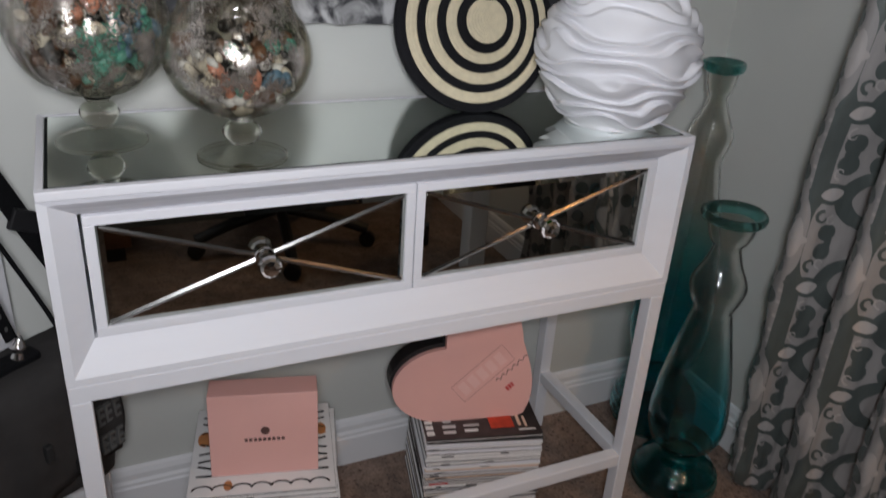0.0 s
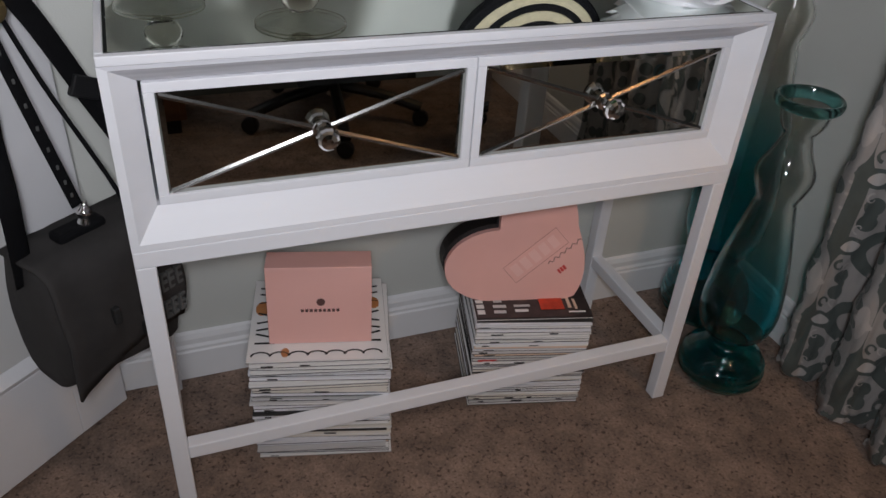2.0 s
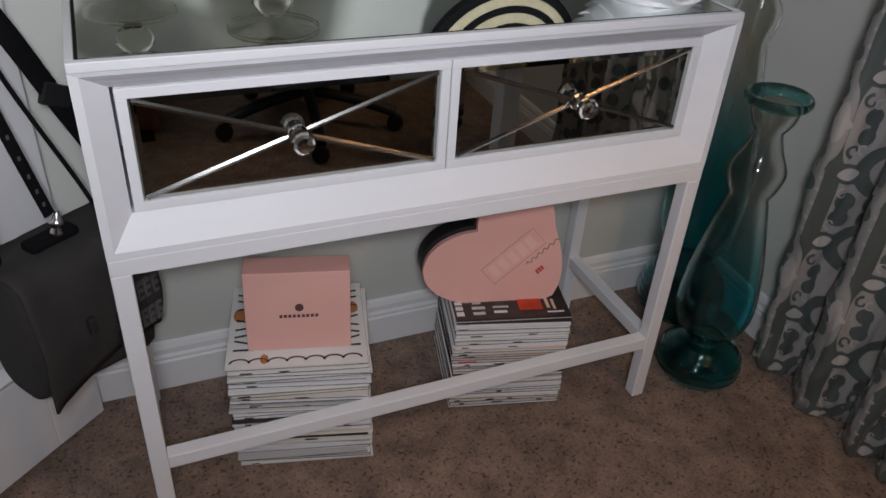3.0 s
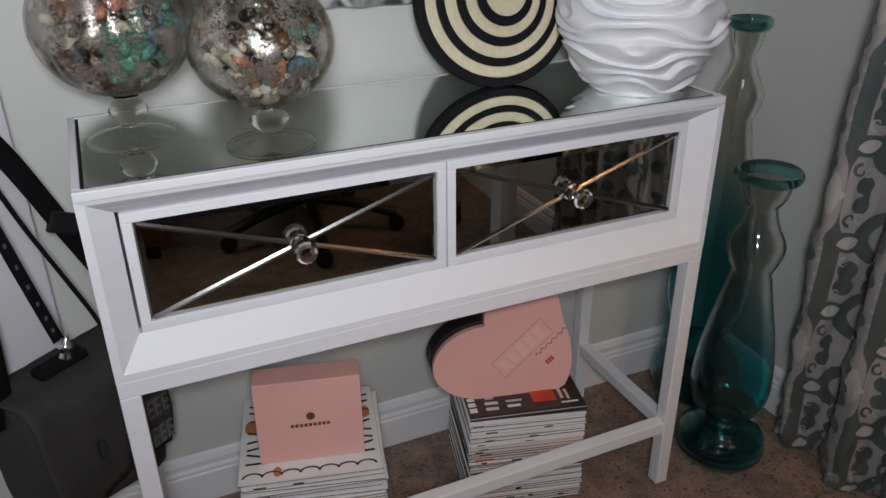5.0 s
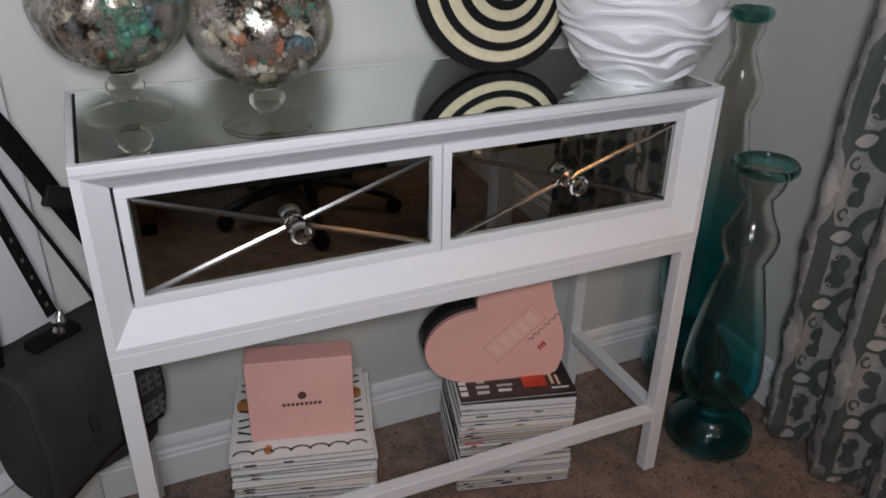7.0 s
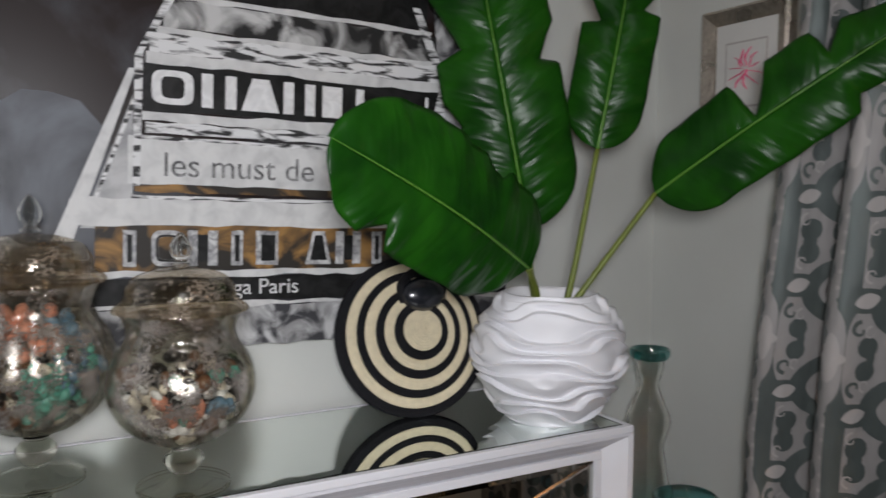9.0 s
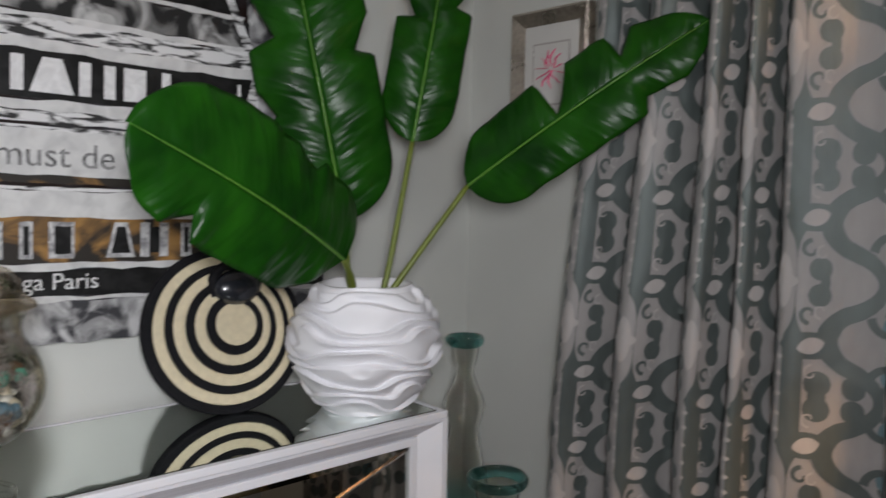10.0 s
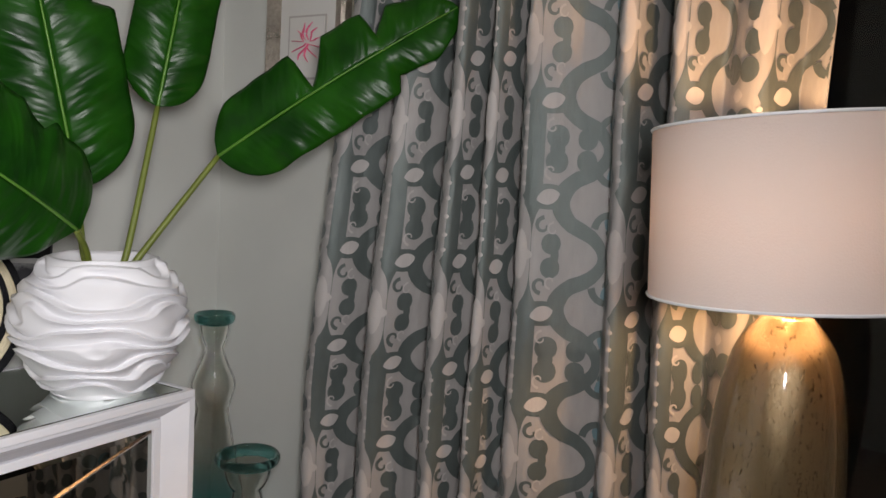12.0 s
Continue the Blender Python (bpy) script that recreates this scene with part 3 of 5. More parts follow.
def messenger_bag():
    m = Matrix.Translation((-0.074, 0.200, 0.212)) @ Matrix.Rotation(radians(37), 4, "Z")
    bag = thing("messenger_bag", "charcoal canvas messenger bag hanging by its strap from a knob", "bag", m)
    w, h, d = 0.108, 0.235, 0.115
    rings = []
    for k in range(15):
        t = k / 14
        z = h * t
        sag = 1.0 + 0.06 * math.sin(math.pi * t) - 0.05 * t
        dep = d / 2 * (0.75 + 0.35 * math.sin(math.pi * (0.15 + 0.7 * (1 - t)))) * (1.0 if k else 0.75)
        ring = []
        for i in range(40):
            a = 2 * math.pi * i / 40
            c, s = math.cos(a), math.sin(a)
            x = w * sag * math.copysign(abs(c) ** 0.22, c)
            y = dep * math.copysign(abs(s) ** 0.28, s)
            n = noise.noise(Vector((x * 9, y * 9 + 3, z * 9)))
            n2 = noise.noise(Vector((x * 24, y * 24 + 7, z * 24)))
            ring.append((x + 0.006 * n, y + 0.008 * n + 0.003 * n2, z - 0.02 * (x / w) * (1 - t) + 0.005 * n))
        rings.append(ring)
    part("body", loft(rings), BAGCLOTH, bag, smooth=True)
    flap = []
    for k in range(15):
        t = k / 14
        row = []
        for i in range(25):
            x = -w * 1.03 + 2 * w * 1.03 * i / 24
            if t < 0.25:
                y, z = 0.04 - 0.10 * (t / 0.25), h + 0.012 - 0.004 * math.sin(math.pi * t * 4)
            else:
                q = (t - 0.25) / 0.75
                y, z = -0.064 - 0.012 * math.sin(math.pi * q) - 0.02 * q * max(0.0, -x / w), h + 0.008 - q * h * (0.86 + 0.09 * max(0.0, -x / w))
            nn = noise.noise(Vector((x * 13, z * 13, 1.0)))
            n3 = noise.noise(Vector((x * 34 + 8 * z, z * 20, 4.0)))
            row.append((x, y - 0.010 * nn - 0.004 * n3, z + 0.005 * nn))
        flap.append(row)
    f = part("flap", loft(flap, False, False), BAGCLOTH, bag, smooth=True)
    f.modifiers.new("thick", "SOLIDIFY").thickness = 0.004
    # printed bars on the flap and the end
    for x0, x1, z0, z1 in ((0.022, 0.056, 0.098, 0.122), (0.022, 0.056, 0.056, 0.082)):
        part("printed_bar", boxes(((x0, -0.084, z0), (x1, -0.068, z1)), bevel=0.002), BAGPRINT, bag, "dark printed lettering bar")
    for z0 in (0.066, 0.120):
        for x0 in (0.064, 0.078, 0.094):
            for dz in (0.0, 0.014, 0.028):
                part("printed_bar", boxes(((x0, -0.0815, z0 + dz), (x0 + 0.011, -0.066, z0 + dz + 0.006)), bevel=0.001), BAGPRINT2, bag, "pale grey printed lettering bar")
            part("printed_bar", boxes(((x0 - 0.001, -0.0817, z0), (x0 + 0.003, -0.066, z0 + 0.034)), bevel=0.001), BAGPRINT2, bag, "pale grey printed lettering bar")
    part("zip_tag", boxes(((-0.03, -0.086, 0.115), (-0.018, -0.074, 0.145)), bevel=0.003), BAGPRINT, bag, "black zip tag")
    inv = m.inverted()
    knob = DOOR @ Vector((KX, -DT - 0.030, KZ + 0.026))
    k = inv @ knob
    # broad strap: over the knob, one side down to the near end of the bag, the other past a slider to the far end
    strap = spline([(-w * 0.95, 0, h * 0.85), (-w * 0.90, -0.004, h + 0.08), (k.x - 0.040, k.y - 0.012, k.z - 0.20), (k.x - 0.026, k.y - 0.008, k.z - 0.08), (k.x - 0.014, k.y - 0.004, k.z + 0.006),
                    (k.x + 0.014, k.y - 0.006, k.z + 0.012), (k.x + 0.050, k.y - 0.010, k.z - 0.040), (k.x + 0.105, k.y - 0.012, k.z - 0.16), (k.x + 0.165, k.y - 0.01, k.z - 0.30), (w * 1.02, 0.0, h * 0.85)], 10)
    part("strap", tube(strap, 0.0175, 10, 0.13, (0.95, 0.20, 0.20)), BAGDARK, bag, "black webbing shoulder strap", True)
    slider = Matrix.Translation((k.x + 0.108, k.y - 0.014, k.z - 0.162)) @ Matrix.Rotation(radians(26), 4, "Y")
    part("strap_buckle", box(bmesh.new(), (-0.024, -0.006, -0.016), (0.024, 0.004, 0.016), 0.003, 2, slider), BLACKPLASTIC, bag, "black strap slider")
    lan = spline([(k.x - 0.012, k.y - 0.014, k.z - 0.03), (k.x + 0.004, k.y - 0.03, k.z - 0.14), (k.x + 0.026, k.y - 0.036, k.z - 0.25), (k.x + 0.040, k.y - 0.04, h + 0.05)], 10)
    part("lanyard", tube(lan, 0.009, 8, 0.2, (1, 0, 0)), BAGDARK, bag, "black lanyard with pale printing", True)
    for n in range(9):
        q = lan[2 + 3 * n]
        part("lanyard_print", boxes(((q.x - 0.0025, q.y - 0.0026, q.z - 0.004), (q.x + 0.0015, q.y - 0.0018, q.z + 0.003)), bevel=0.0008), BAGPRINT2, bag, "pale printed bar on the lanyard")
    thin = spline([(k.x + 0.008, k.y - 0.012, k.z - 0.02), (k.x + 0.045, k.y - 0.02, k.z - 0.14), (k.x + 0.105, k.y - 0.03, k.z - 0.30), (w * 0.55, -0.05, h + 0.01)], 8)
    part("cord", tube(thin, 0.0035, 8), BAGDARK, bag, "thin black cord", True)
    part("top_tab", boxes(((k.x - 0.005, k.y - 0.052, h - 0.002), (k.x + 0.075, k.y - 0.020, h + 0.020)), bevel=0.006), BAGDARK, bag, "black webbing tab under the clips")
    bm = lathe(smooth_profile([(0.003, 0.0), (0.010, 0.004), (0.007, 0.014), (0.012, 0.022), (0.006, 0.032), (0.003, 0.040)], 3), 16)
    bmesh.ops.transform(bm, matrix=Matrix.Translation((k.x + 0.040, k.y - 0.045, h + 0.016)) @ Matrix.Rotation(radians(14), 4, "Y"), verts=bm.verts)
    part("clip", bm, CHROME, bag, "bright metal lanyard clip", True)


messenger_bag()

# ---- console table ----
TW, TD, TH = 0.947, 0.326, 0.79


def console_table():
    t = thing("console_table", "white lacquered console table with mirrored top and two mirrored drawers", "table")
    zb = 0.5275
    # top rim round the mirror
    part("top_rim", boxes(((0.0, 0.0, TH - 0.012), (TW, 0.012, TH)), bevel=0.0015), WHITE, t)
    part("top_rim", boxes(((0.0, TD - 0.010, TH - 0.012), (TW, TD, TH)), bevel=0.0015), WHITE, t)
    part("top_rim", boxes(((0.0, 0.012, TH - 0.012), (0.010, TD - 0.010, TH)), bevel=0.0015), WHITE, t)
    part("top_rim", boxes(((TW - 0.010, 0.012, TH - 0.012), (TW, TD - 0.010, TH)), bevel=0.0015), WHITE, t)
    part("mirror_edge", boxes(((0.0102, 0.0122, TH - 0.012), (TW - 0.0102, TD - 0.0102, TH - 0.0018))), BLACKEDGE, t, "dark edge round the mirror")
    part("mirror_top", boxes(((0.0145, 0.0178, TH - 0.008), (TW - 0.0145, TD - 0.0140, TH - 0.0012))), MIRROR, t, "mirror glass table top")
    # carcass
    part("side_panel", boxes(((0.0, 0.012, zb), (0.014, TD, TH - 0.012)), bevel=0.001), WHITE, t)
    part("side_panel", boxes(((TW - 0.014, 0.012, zb), (TW, TD, TH - 0.012)), bevel=0.001), WHITE, t)
    part("back_panel", boxes(((0.014, TD - 0.012, zb), (TW - 0.014, TD, TH - 0.012))), WHITE, t)
    part("bottom_panel", boxes(((0.014, 0.030, zb), (TW - 0.014, TD - 0.012, zb + 0.012))), WHITE, t)
    # splayed picture-frame front: four mitred members sloping in to the drawers
    o = [(0.0, zb), (TW, zb), (TW, TH - 0.012), (0.0, TH - 0.012)]
    o2 = [(0.011, zb + 0.010), (TW - 0.011, zb + 0.010), (TW - 0.011, TH - 0.017), (0.011, TH - 0.017)]
    i = [(0.040, 0.579), (0.9005, 0.579), (0.9005, 0.7495), (0.040, 0.7495)]
    for k, nm in enumerate(("frame_bottom", "frame_side", "frame_top", "frame_side")):
        j = (k + 1) % 4
        rings = []
        for e in (k, j):
            rings.append([(o[e][0], 0.0, o[e][1]), (o2[e][0], 0.0, o2[e][1]), (i[e][0], 0.026, i[e][1]), (i[e][0], 0.040, i[e][1]), (o[e][0], 0.0119, o[e][1])])
        part(nm, loft(rings), BRUSHEDSHADE if nm == "frame_top" else WHITE, t)
    # drawers
    zi0, zi1 = i[0][1] + 0.002, i[2][1] - 0.002
    for n, (x0, x1) in enumerate(((0.0440, 0.4742), (0.4762, 0.8985))):
        dr = part("drawer", boxes(((x0, 0.0275, zi0), (x1, 0.24, zi1)), bevel=0.001), WHITE, t)
        bw = 0.0133
        for lo, hi in (((x0, 0.0215, zi0), (x1, 0.0275, zi0 + bw)), ((x0, 0.0215, zi1 - bw), (x1, 0.0275, zi1)),
                       ((x0, 0.0215, zi0 + bw), (x0 + bw, 0.0275, zi1 - bw)), ((x1 - bw, 0.0215, zi0 + bw), (x1, 0.0275, zi1 - bw))):
            part("drawer_frame", boxes((lo, hi), bevel=0.001), WHITE, dr)
        a, b, c, d = x0 + bw, x1 - bw, zi0 + bw, zi1 - bw
        mx, mz = (a + b) / 2, (c + d) / 2
        bm = bmesh.new()
        e = 0.009
        bev = [(a, 0.0270, c), (b, 0.0270, c), (b, 0.0270, d), (a, 0.0270, d)]
        fl = [(a + e, 0.0245, c + e), (b - e, 0.0245, c + e), (b - e, 0.0245, d - e), (a + e, 0.0245, d - e)]
        part("drawer_mirror", loft([bev, fl], True, True), SMOKE, dr, "smoked bevelled mirror drawer front")
        for p, q in (((a + 0.004, c + 0.004), (b - 0.004, d - 0.004)), ((a + 0.004, d - 0.004), (b - 0.004, c + 0.004))):
            dx, dz = q[0] - p[0], q[1] - p[1]
            ln = math.hypot(dx, dz)
            nx, nz = -dz / ln * 0.0036, dx / ln * 0.0036
            rings = []
            for f in (0.0, 0.5, 1.0):
                X, Z = p[0] + dx * f, p[1] + dz * f
                y0 = 0.0243
                rings.append([(X - nx, y0, Z - nz), (X, y0 - 0.0017, Z), (X + nx, y0, Z + nz)])
            part("cross_groove", loft(rings, False, False), BEVELGLASS, dr, "bright cross-cut groove in the mirror")
        bm = lathe(smooth_profile([(0.0, 0.0), (0.013, 0.0005), (0.013, 0.003), (0.0075, 0.006), (0.0065, 0.013), (0.012, 0.018), (0.0165, 0.026),
                                   (0.0165, 0.033), (0.011, 0.041), (0.0, 0.043)], 2), 11)
        bmesh.ops.transform(bm, matrix=Matrix.Translation((mx, 0.0244, mz)) @ Matrix.Rotation(radians(90), 4, "X"), verts=bm.verts)
        part("knob", bm, CHROME, dr, "polished faceted chrome drawer knob")
    # leg frame
    lw = 0.0265
    part("apron", boxes(((0.0, 0.0, zb - 0.026), (TW, lw, zb - 0.001)), bevel=0.0015), WHITE, t)
    part("apron", boxes(((0.0, TD - lw, zb - 0.026), (TW, TD, zb - 0.001)), bevel=0.0015), WHITE, t)
    for x in (0.0, TW - lw):
        part("apron", boxes(((x, lw, zb - 0.026), (x + lw, TD - lw, zb - 0.001)), bevel=0.0015), WHITE, t)
        for y in (0.0, TD - lw):
            part("leg", boxes(((x, y, 0.0), (x + lw, y + lw, zb - 0.026)), bevel=0.002), WHITE, t)
        part("stretcher", boxes(((x + 0.001, lw, 0.128), (x + lw - 0.001, TD - lw, 0.154)), bevel=0.002), WHITE, t)
    part("stretcher", boxes(((lw, 0.001, 0.128), (TW - lw, lw - 0.001, 0.154)), bevel=0.002), WHITE, t)


console_table()

# ---- magazines ----


def magazine(m, w, l, th, cover, back, lettering, label):
    g = thing("magazine", label, "magazine", m, group="magazine stack")
    c = 0.0006
    part("pages", boxes(((-w / 2, 0.001, c), (w / 2 - 0.001, l, th - c))), PAPER, g)
    bm = boxes(((-w / 2 - 0.001, 0, th - c), (w / 2, l + 0.001, th)), ((-w / 2 - 0.001, -0.0006, 0.0011), (w / 2, 0.0004, th)))
    part("cover", bm, cover, g)
    # thin back cover; a dark one also draws the shadow line below the magazine
    part("back_cover_gap", boxes(((-w / 2 - 0.0016, -0.0010, 0), (w / 2 + 0.0006, l + 0.001, 0.0010))), back, g)
    for x0, x1, mt in lettering:
        part("spine_print", boxes(((x0, -0.0012, th * 0.3), (x1, -0.0004, th * 0.7))), mt, g, "small dark spine print bar")
    return g


# back cover colours, mostly dark to double as shadow gaps in the stack
GAPBACKS = (COVERDARK, BLACKCARD, COVERS[2], COVERS[0])


def stack(x, y, turn, count, height, w, l, seed, labels, loose=1.0):
    rnd = random.Random(seed)
    th = [rnd.uniform(0.0045, 0.0095) for _ in range(count)]
    s = height / sum(th)
    z = 0.002
    for n, q in enumerate(th):
        q *= s
        ww, ll = w * (1 - loose * rnd.uniform(0.0, 0.06)), l * rnd.uniform(0.95, 1.0)
        m = Matrix.Translation((x + loose * rnd.uniform(-0.006, 0.006), y + loose * rnd.uniform(-0.006, 0.006), z)) @ Matrix.Rotation(radians(turn + loose * rnd.uniform(-2.2, 2.2)), 4, "Z")
        cover = COVERS[rnd.choices(range(7), (9, 4, 2, 6, 1.2, 4, 0.8))[0]]
        bars = []
        p = -ww / 2 + rnd.uniform(0.005, 0.03)
        while p < ww / 2 - 0.03 and rnd.random() < 0.5:
            ln = rnd.uniform(0.008, 0.024)
            bars.append((p, p + ln, BLACKCARD if rnd.random() < 0.8 else COVERS[2]))
            p += ln + rnd.uniform(0.02, 0.09)
        if q < 0.0035:
            bars = []
        last = n == count - 1
        magazine(m, ww, ll, q, cover if not last else labels[1], GAPBACKS[rnd.choices(range(4), (5, 3, 2, 3))[0]], bars, labels[0] if last else "glossy magazine with a pale spine in a floor stack")
        z += q + 0.0006
    return z, m


z1, top1 = stack(0.252, 0.056, -14.5, 38, 0.206, 0.236, 0.235, 3, ("magazine with white scalloped black-line cover topping a stack", COVERS[0]), 0.8)
# scalloped line print on the top cover
cover_print = thing("cover_sheet", "white printed cover sheet with black scallops and orange figures", "magazine", top1 @ Matrix.Translation((0, 0, 0)))
zc = z1 - top1.translation.z + 0.0004
for n in range(7):
    x = -0.095 + n * 0.031
    pts = [(x + 0.0155 * math.cos(a) + 0.0, 0.012 + 0.010 * math.sin(a), zc) for a in (math.pi * k / 8 for k in range(9))]
    part("scallop", tube(pts, 0.0017, 6, 0.4), BLACKCARD, cover_print)
for n in range(9):
    for side in (-1, 1):
        y = 0.045 + n * 0.019
        a = radians(20 * math.sin(n * 1.9) * side)
        pts = [(side * 0.090 + 0.017 * k * math.cos(a), y + 0.017 * k * math.sin(a), zc) for k in (-1, 0, 1)]
        part("line", tube(pts, 0.0024, 6, 0.3), ORANGE if n in (5,) else BLACKCARD, cover_print)
for x, y, s in ((-0.055, 0.020, 0.007), (0.098, 0.15, 0.010), (-0.100, 0.14, 0.012)):
    bm = lathe([(0.0004, 0), (s, 0.0), (s * 0.8, 0.0006), (0.0004, 0.0007)], 14)
    bmesh.ops.transform(bm, matrix=Matrix.Translation((x, y, zc - 0.0002)) @ Matrix.Diagonal((1, 1.7, 1, 1)), verts=bm.verts)
    part("figure", bm, ORANGE, cover_print)
z2, top2 = stack(0.657, 0.066, -15.0, 38, 0.200, 0.222, 0.215, 8, ("magazine with dark cover and red picture topping a stack", COVERDARK), 0.45)
cp2 = thing("cover_sheet", "dark printed cover sheet with white title and red picture", "magazine", top2)
zc = z2 - top2.translation.z + 0.0003
for n, (x0, x1, y0, y1, mt) in enumerate(((-0.106, -0.092, 0.010, 0.022, COVERS[0]), (-0.106, -0.092, 0.027, 0.038, COVERS[0]), (-0.106, -0.092, 0.043, 0.052, COVERS[0]), (-0.106, -0.092, 0.057, 0.070, COVERS[0]), (-0.075, -0.052, 0.012, 0.020, COVERS[5]), (-0.075, -0.050, 0.028, 0.036, COVERS[5]), (-0.072, -0.056, 0.044, 0.050, COVERS[2]),
                                          (-0.035, -0.010, 0.015, 0.022, COVERS[0]), (-0.035, -0.005, 0.030, 0.036, COVERS[2]), (0.015, 0.060, 0.020, 0.075, REDPIC),
                                          (0.068, 0.074, 0.024, 0.060, COVERS[6]), (0.080, 0.085, 0.020, 0.050, COVERS[6]), (0.066, 0.098, 0.010, 0.014, COVERS[0]))):
    part("printed_patch", boxes(((x0, y0, zc - 0.0002), (x1, y1, zc + 0.0004))), mt, cp2)
# red spine label on a magazine in the second stack
lab = thing("spine_label", "small red spine label on a magazine", "label", Matrix.Translation((0.560, 0.0905, 0.110)) @ Matrix.Rotation(radians(-14), 4, "Z"))
part("tag", boxes(((0, 0, 0), (0.036, 0.002, 0.011))), REDINK, lab)
part("print", boxes(((0.008, -0.0006, 0.004), (0.028, 0.0002, 0.007))), COVERS[0], lab)

# ---- pink boxes ----


def pink_box():
    m = Matrix.Translation((0.262, 0.098, z1 + 0.001)) @ Matrix.Rotation(radians(-14), 4, "Z") @ Matrix.Rotation(radians(-4), 4, "X")
    g = thing("gift_box", "pink cardboard box with small dark print, on a magazine stack", "box", m)
    w, h, d = 0.172, 0.150, 0.052
    part("base", boxes(((-w / 2, 0, 0), (w / 2, d, h)), bevel=0.0012), PINK, g)
    bm = lathe([(0.0004, 0), (0.0072, 0), (0.0070, 0.0006), (0.0004, 0.0007)], 20)
    bmesh.ops.transform(bm, matrix=Matrix.Translation((0.002, 0.0, 0.083)) @ Matrix.Rotation(radians(90), 4, "X"), verts=bm.verts)
    part("round_mark", bm, BROWNINK, g, "small dark round mark")
    for n in range(9):
        x = -0.031 + n * 0.0073
        part("printed_bar", boxes(((x, -0.0006, 0.064), (x + 0.005, 0.0002, 0.0695))), BROWNINK, g)


pink_box()


def heart_outline(s, steps=18):
    """A heart lying on its side edge: a square with a half circle on its left and top sides."""
    r, d = s / 2, 0.70 * s
    pts = [(0, 0)] + [(0.017 * math.sin(math.pi * (k / 8) ** 0.8), s * k / 8) for k in range(1, 8)]
    pts += [(-r + r * math.cos(a), s + d * math.sin(a)) for a in (math.pi * k / steps for k in range(steps + 1))]
    pts += [(-s - d * math.sin(a), r + r * math.cos(a)) for a in (math.pi * k / steps for k in range(1, steps + 1))]
    pts += [(-s * k / 8, -0.013 * math.sin(math.pi * (k / 8) ** 0.8)) for k in range(7, 0, -1)]
    return pts


def heart_box():
    m = Matrix.Translation((0.752, 0.098, z2 + 0.006)) @ Matrix.Rotation(radians(-13), 4, "Z") @ Matrix.Rotation(radians(-9), 4, "X") @ Matrix.Rotation(radians(-3), 4, "Y")
    g = thing("heart_box", "pink heart-shaped box with black sides, propped on a magazine stack", "box", m)
    s = 0.146
    part("base", slab([(x * 0.985 - 0.006, z * 0.985 + 0.010) for x, z in heart_outline(s)], 0.012, 0.055), BLACKCARD, g, "black heart-shaped box base")
    part("lid", slab(heart_outline(s), 0.0, 0.012), PINK, g, "pink heart-shaped lid")
    # printed frame and marks
    T = Matrix.Translation((-0.078, -0.0006, 0.090)) @ Matrix.Rotation(radians(-38), 4, "Y")
    for lo, hi in (((-0.062, 0, -0.021), (0.062, 0.0008, -0.0200)), ((-0.062, 0, 0.0200), (0.062, 0.0008, 0.021)), ((-0.062, 0, -0.020), (-0.061, 0.0008, 0.020)), ((0.061, 0, -0.020), (0.062, 0.0008, 0.020))):
        bm = boxes((lo, hi))
        bmesh.ops.transform(bm, matrix=T, verts=bm.verts)
        part("printed_frame", bm, PINKLINE, g)
    for n in range(5):
        bm = boxes(((-0.052 + n * 0.0215, 0, -0.013), (-0.037 + n * 0.0215, 0.0007, 0.013)))
        bmesh.ops.transform(bm, matrix=T, verts=bm.verts)
        part("printed_block", bm, PINKPALE, g)
    pts = [(0.008 + 0.0045 * k, -0.0002, -0.030 + 0.0032 * math.sin(k * 2.1) * (1 if k % 3 else 1.8)) for k in range(18)]
    bm = tube(spline(pts, 4), 0.0007, 5)
    bmesh.ops.transform(bm, matrix=T, verts=bm.verts)
    part("script_mark", bm, BROWNINK, g, "thin dark scribbled print")
    for n in range(3):
        bm = boxes(((0.012 + n * 0.006, 0, -0.062), (0.0165 + n * 0.006, 0.0007, -0.052)))
        bmesh.ops.transform(bm, matrix=T, verts=bm.verts)
        part("red_mark", bm, REDINK, g)


heart_box()

# ---- lidded glass jars ----
FILL = [shader("filling_" + n, c, 0.35, vary=0.3, scale=80) for n, c in (
    ("coral", (0.62, 0.27, 0.19)), ("teal", (0.13, 0.42, 0.35)), ("cream", (0.72, 0.66, 0.56)), ("brown", (0.16, 0.08, 0.045)),
    ("black", (0.015, 0.015, 0.015)), ("white", (0.78, 0.78, 0.80)), ("blue", (0.14, 0.25, 0.36)))]


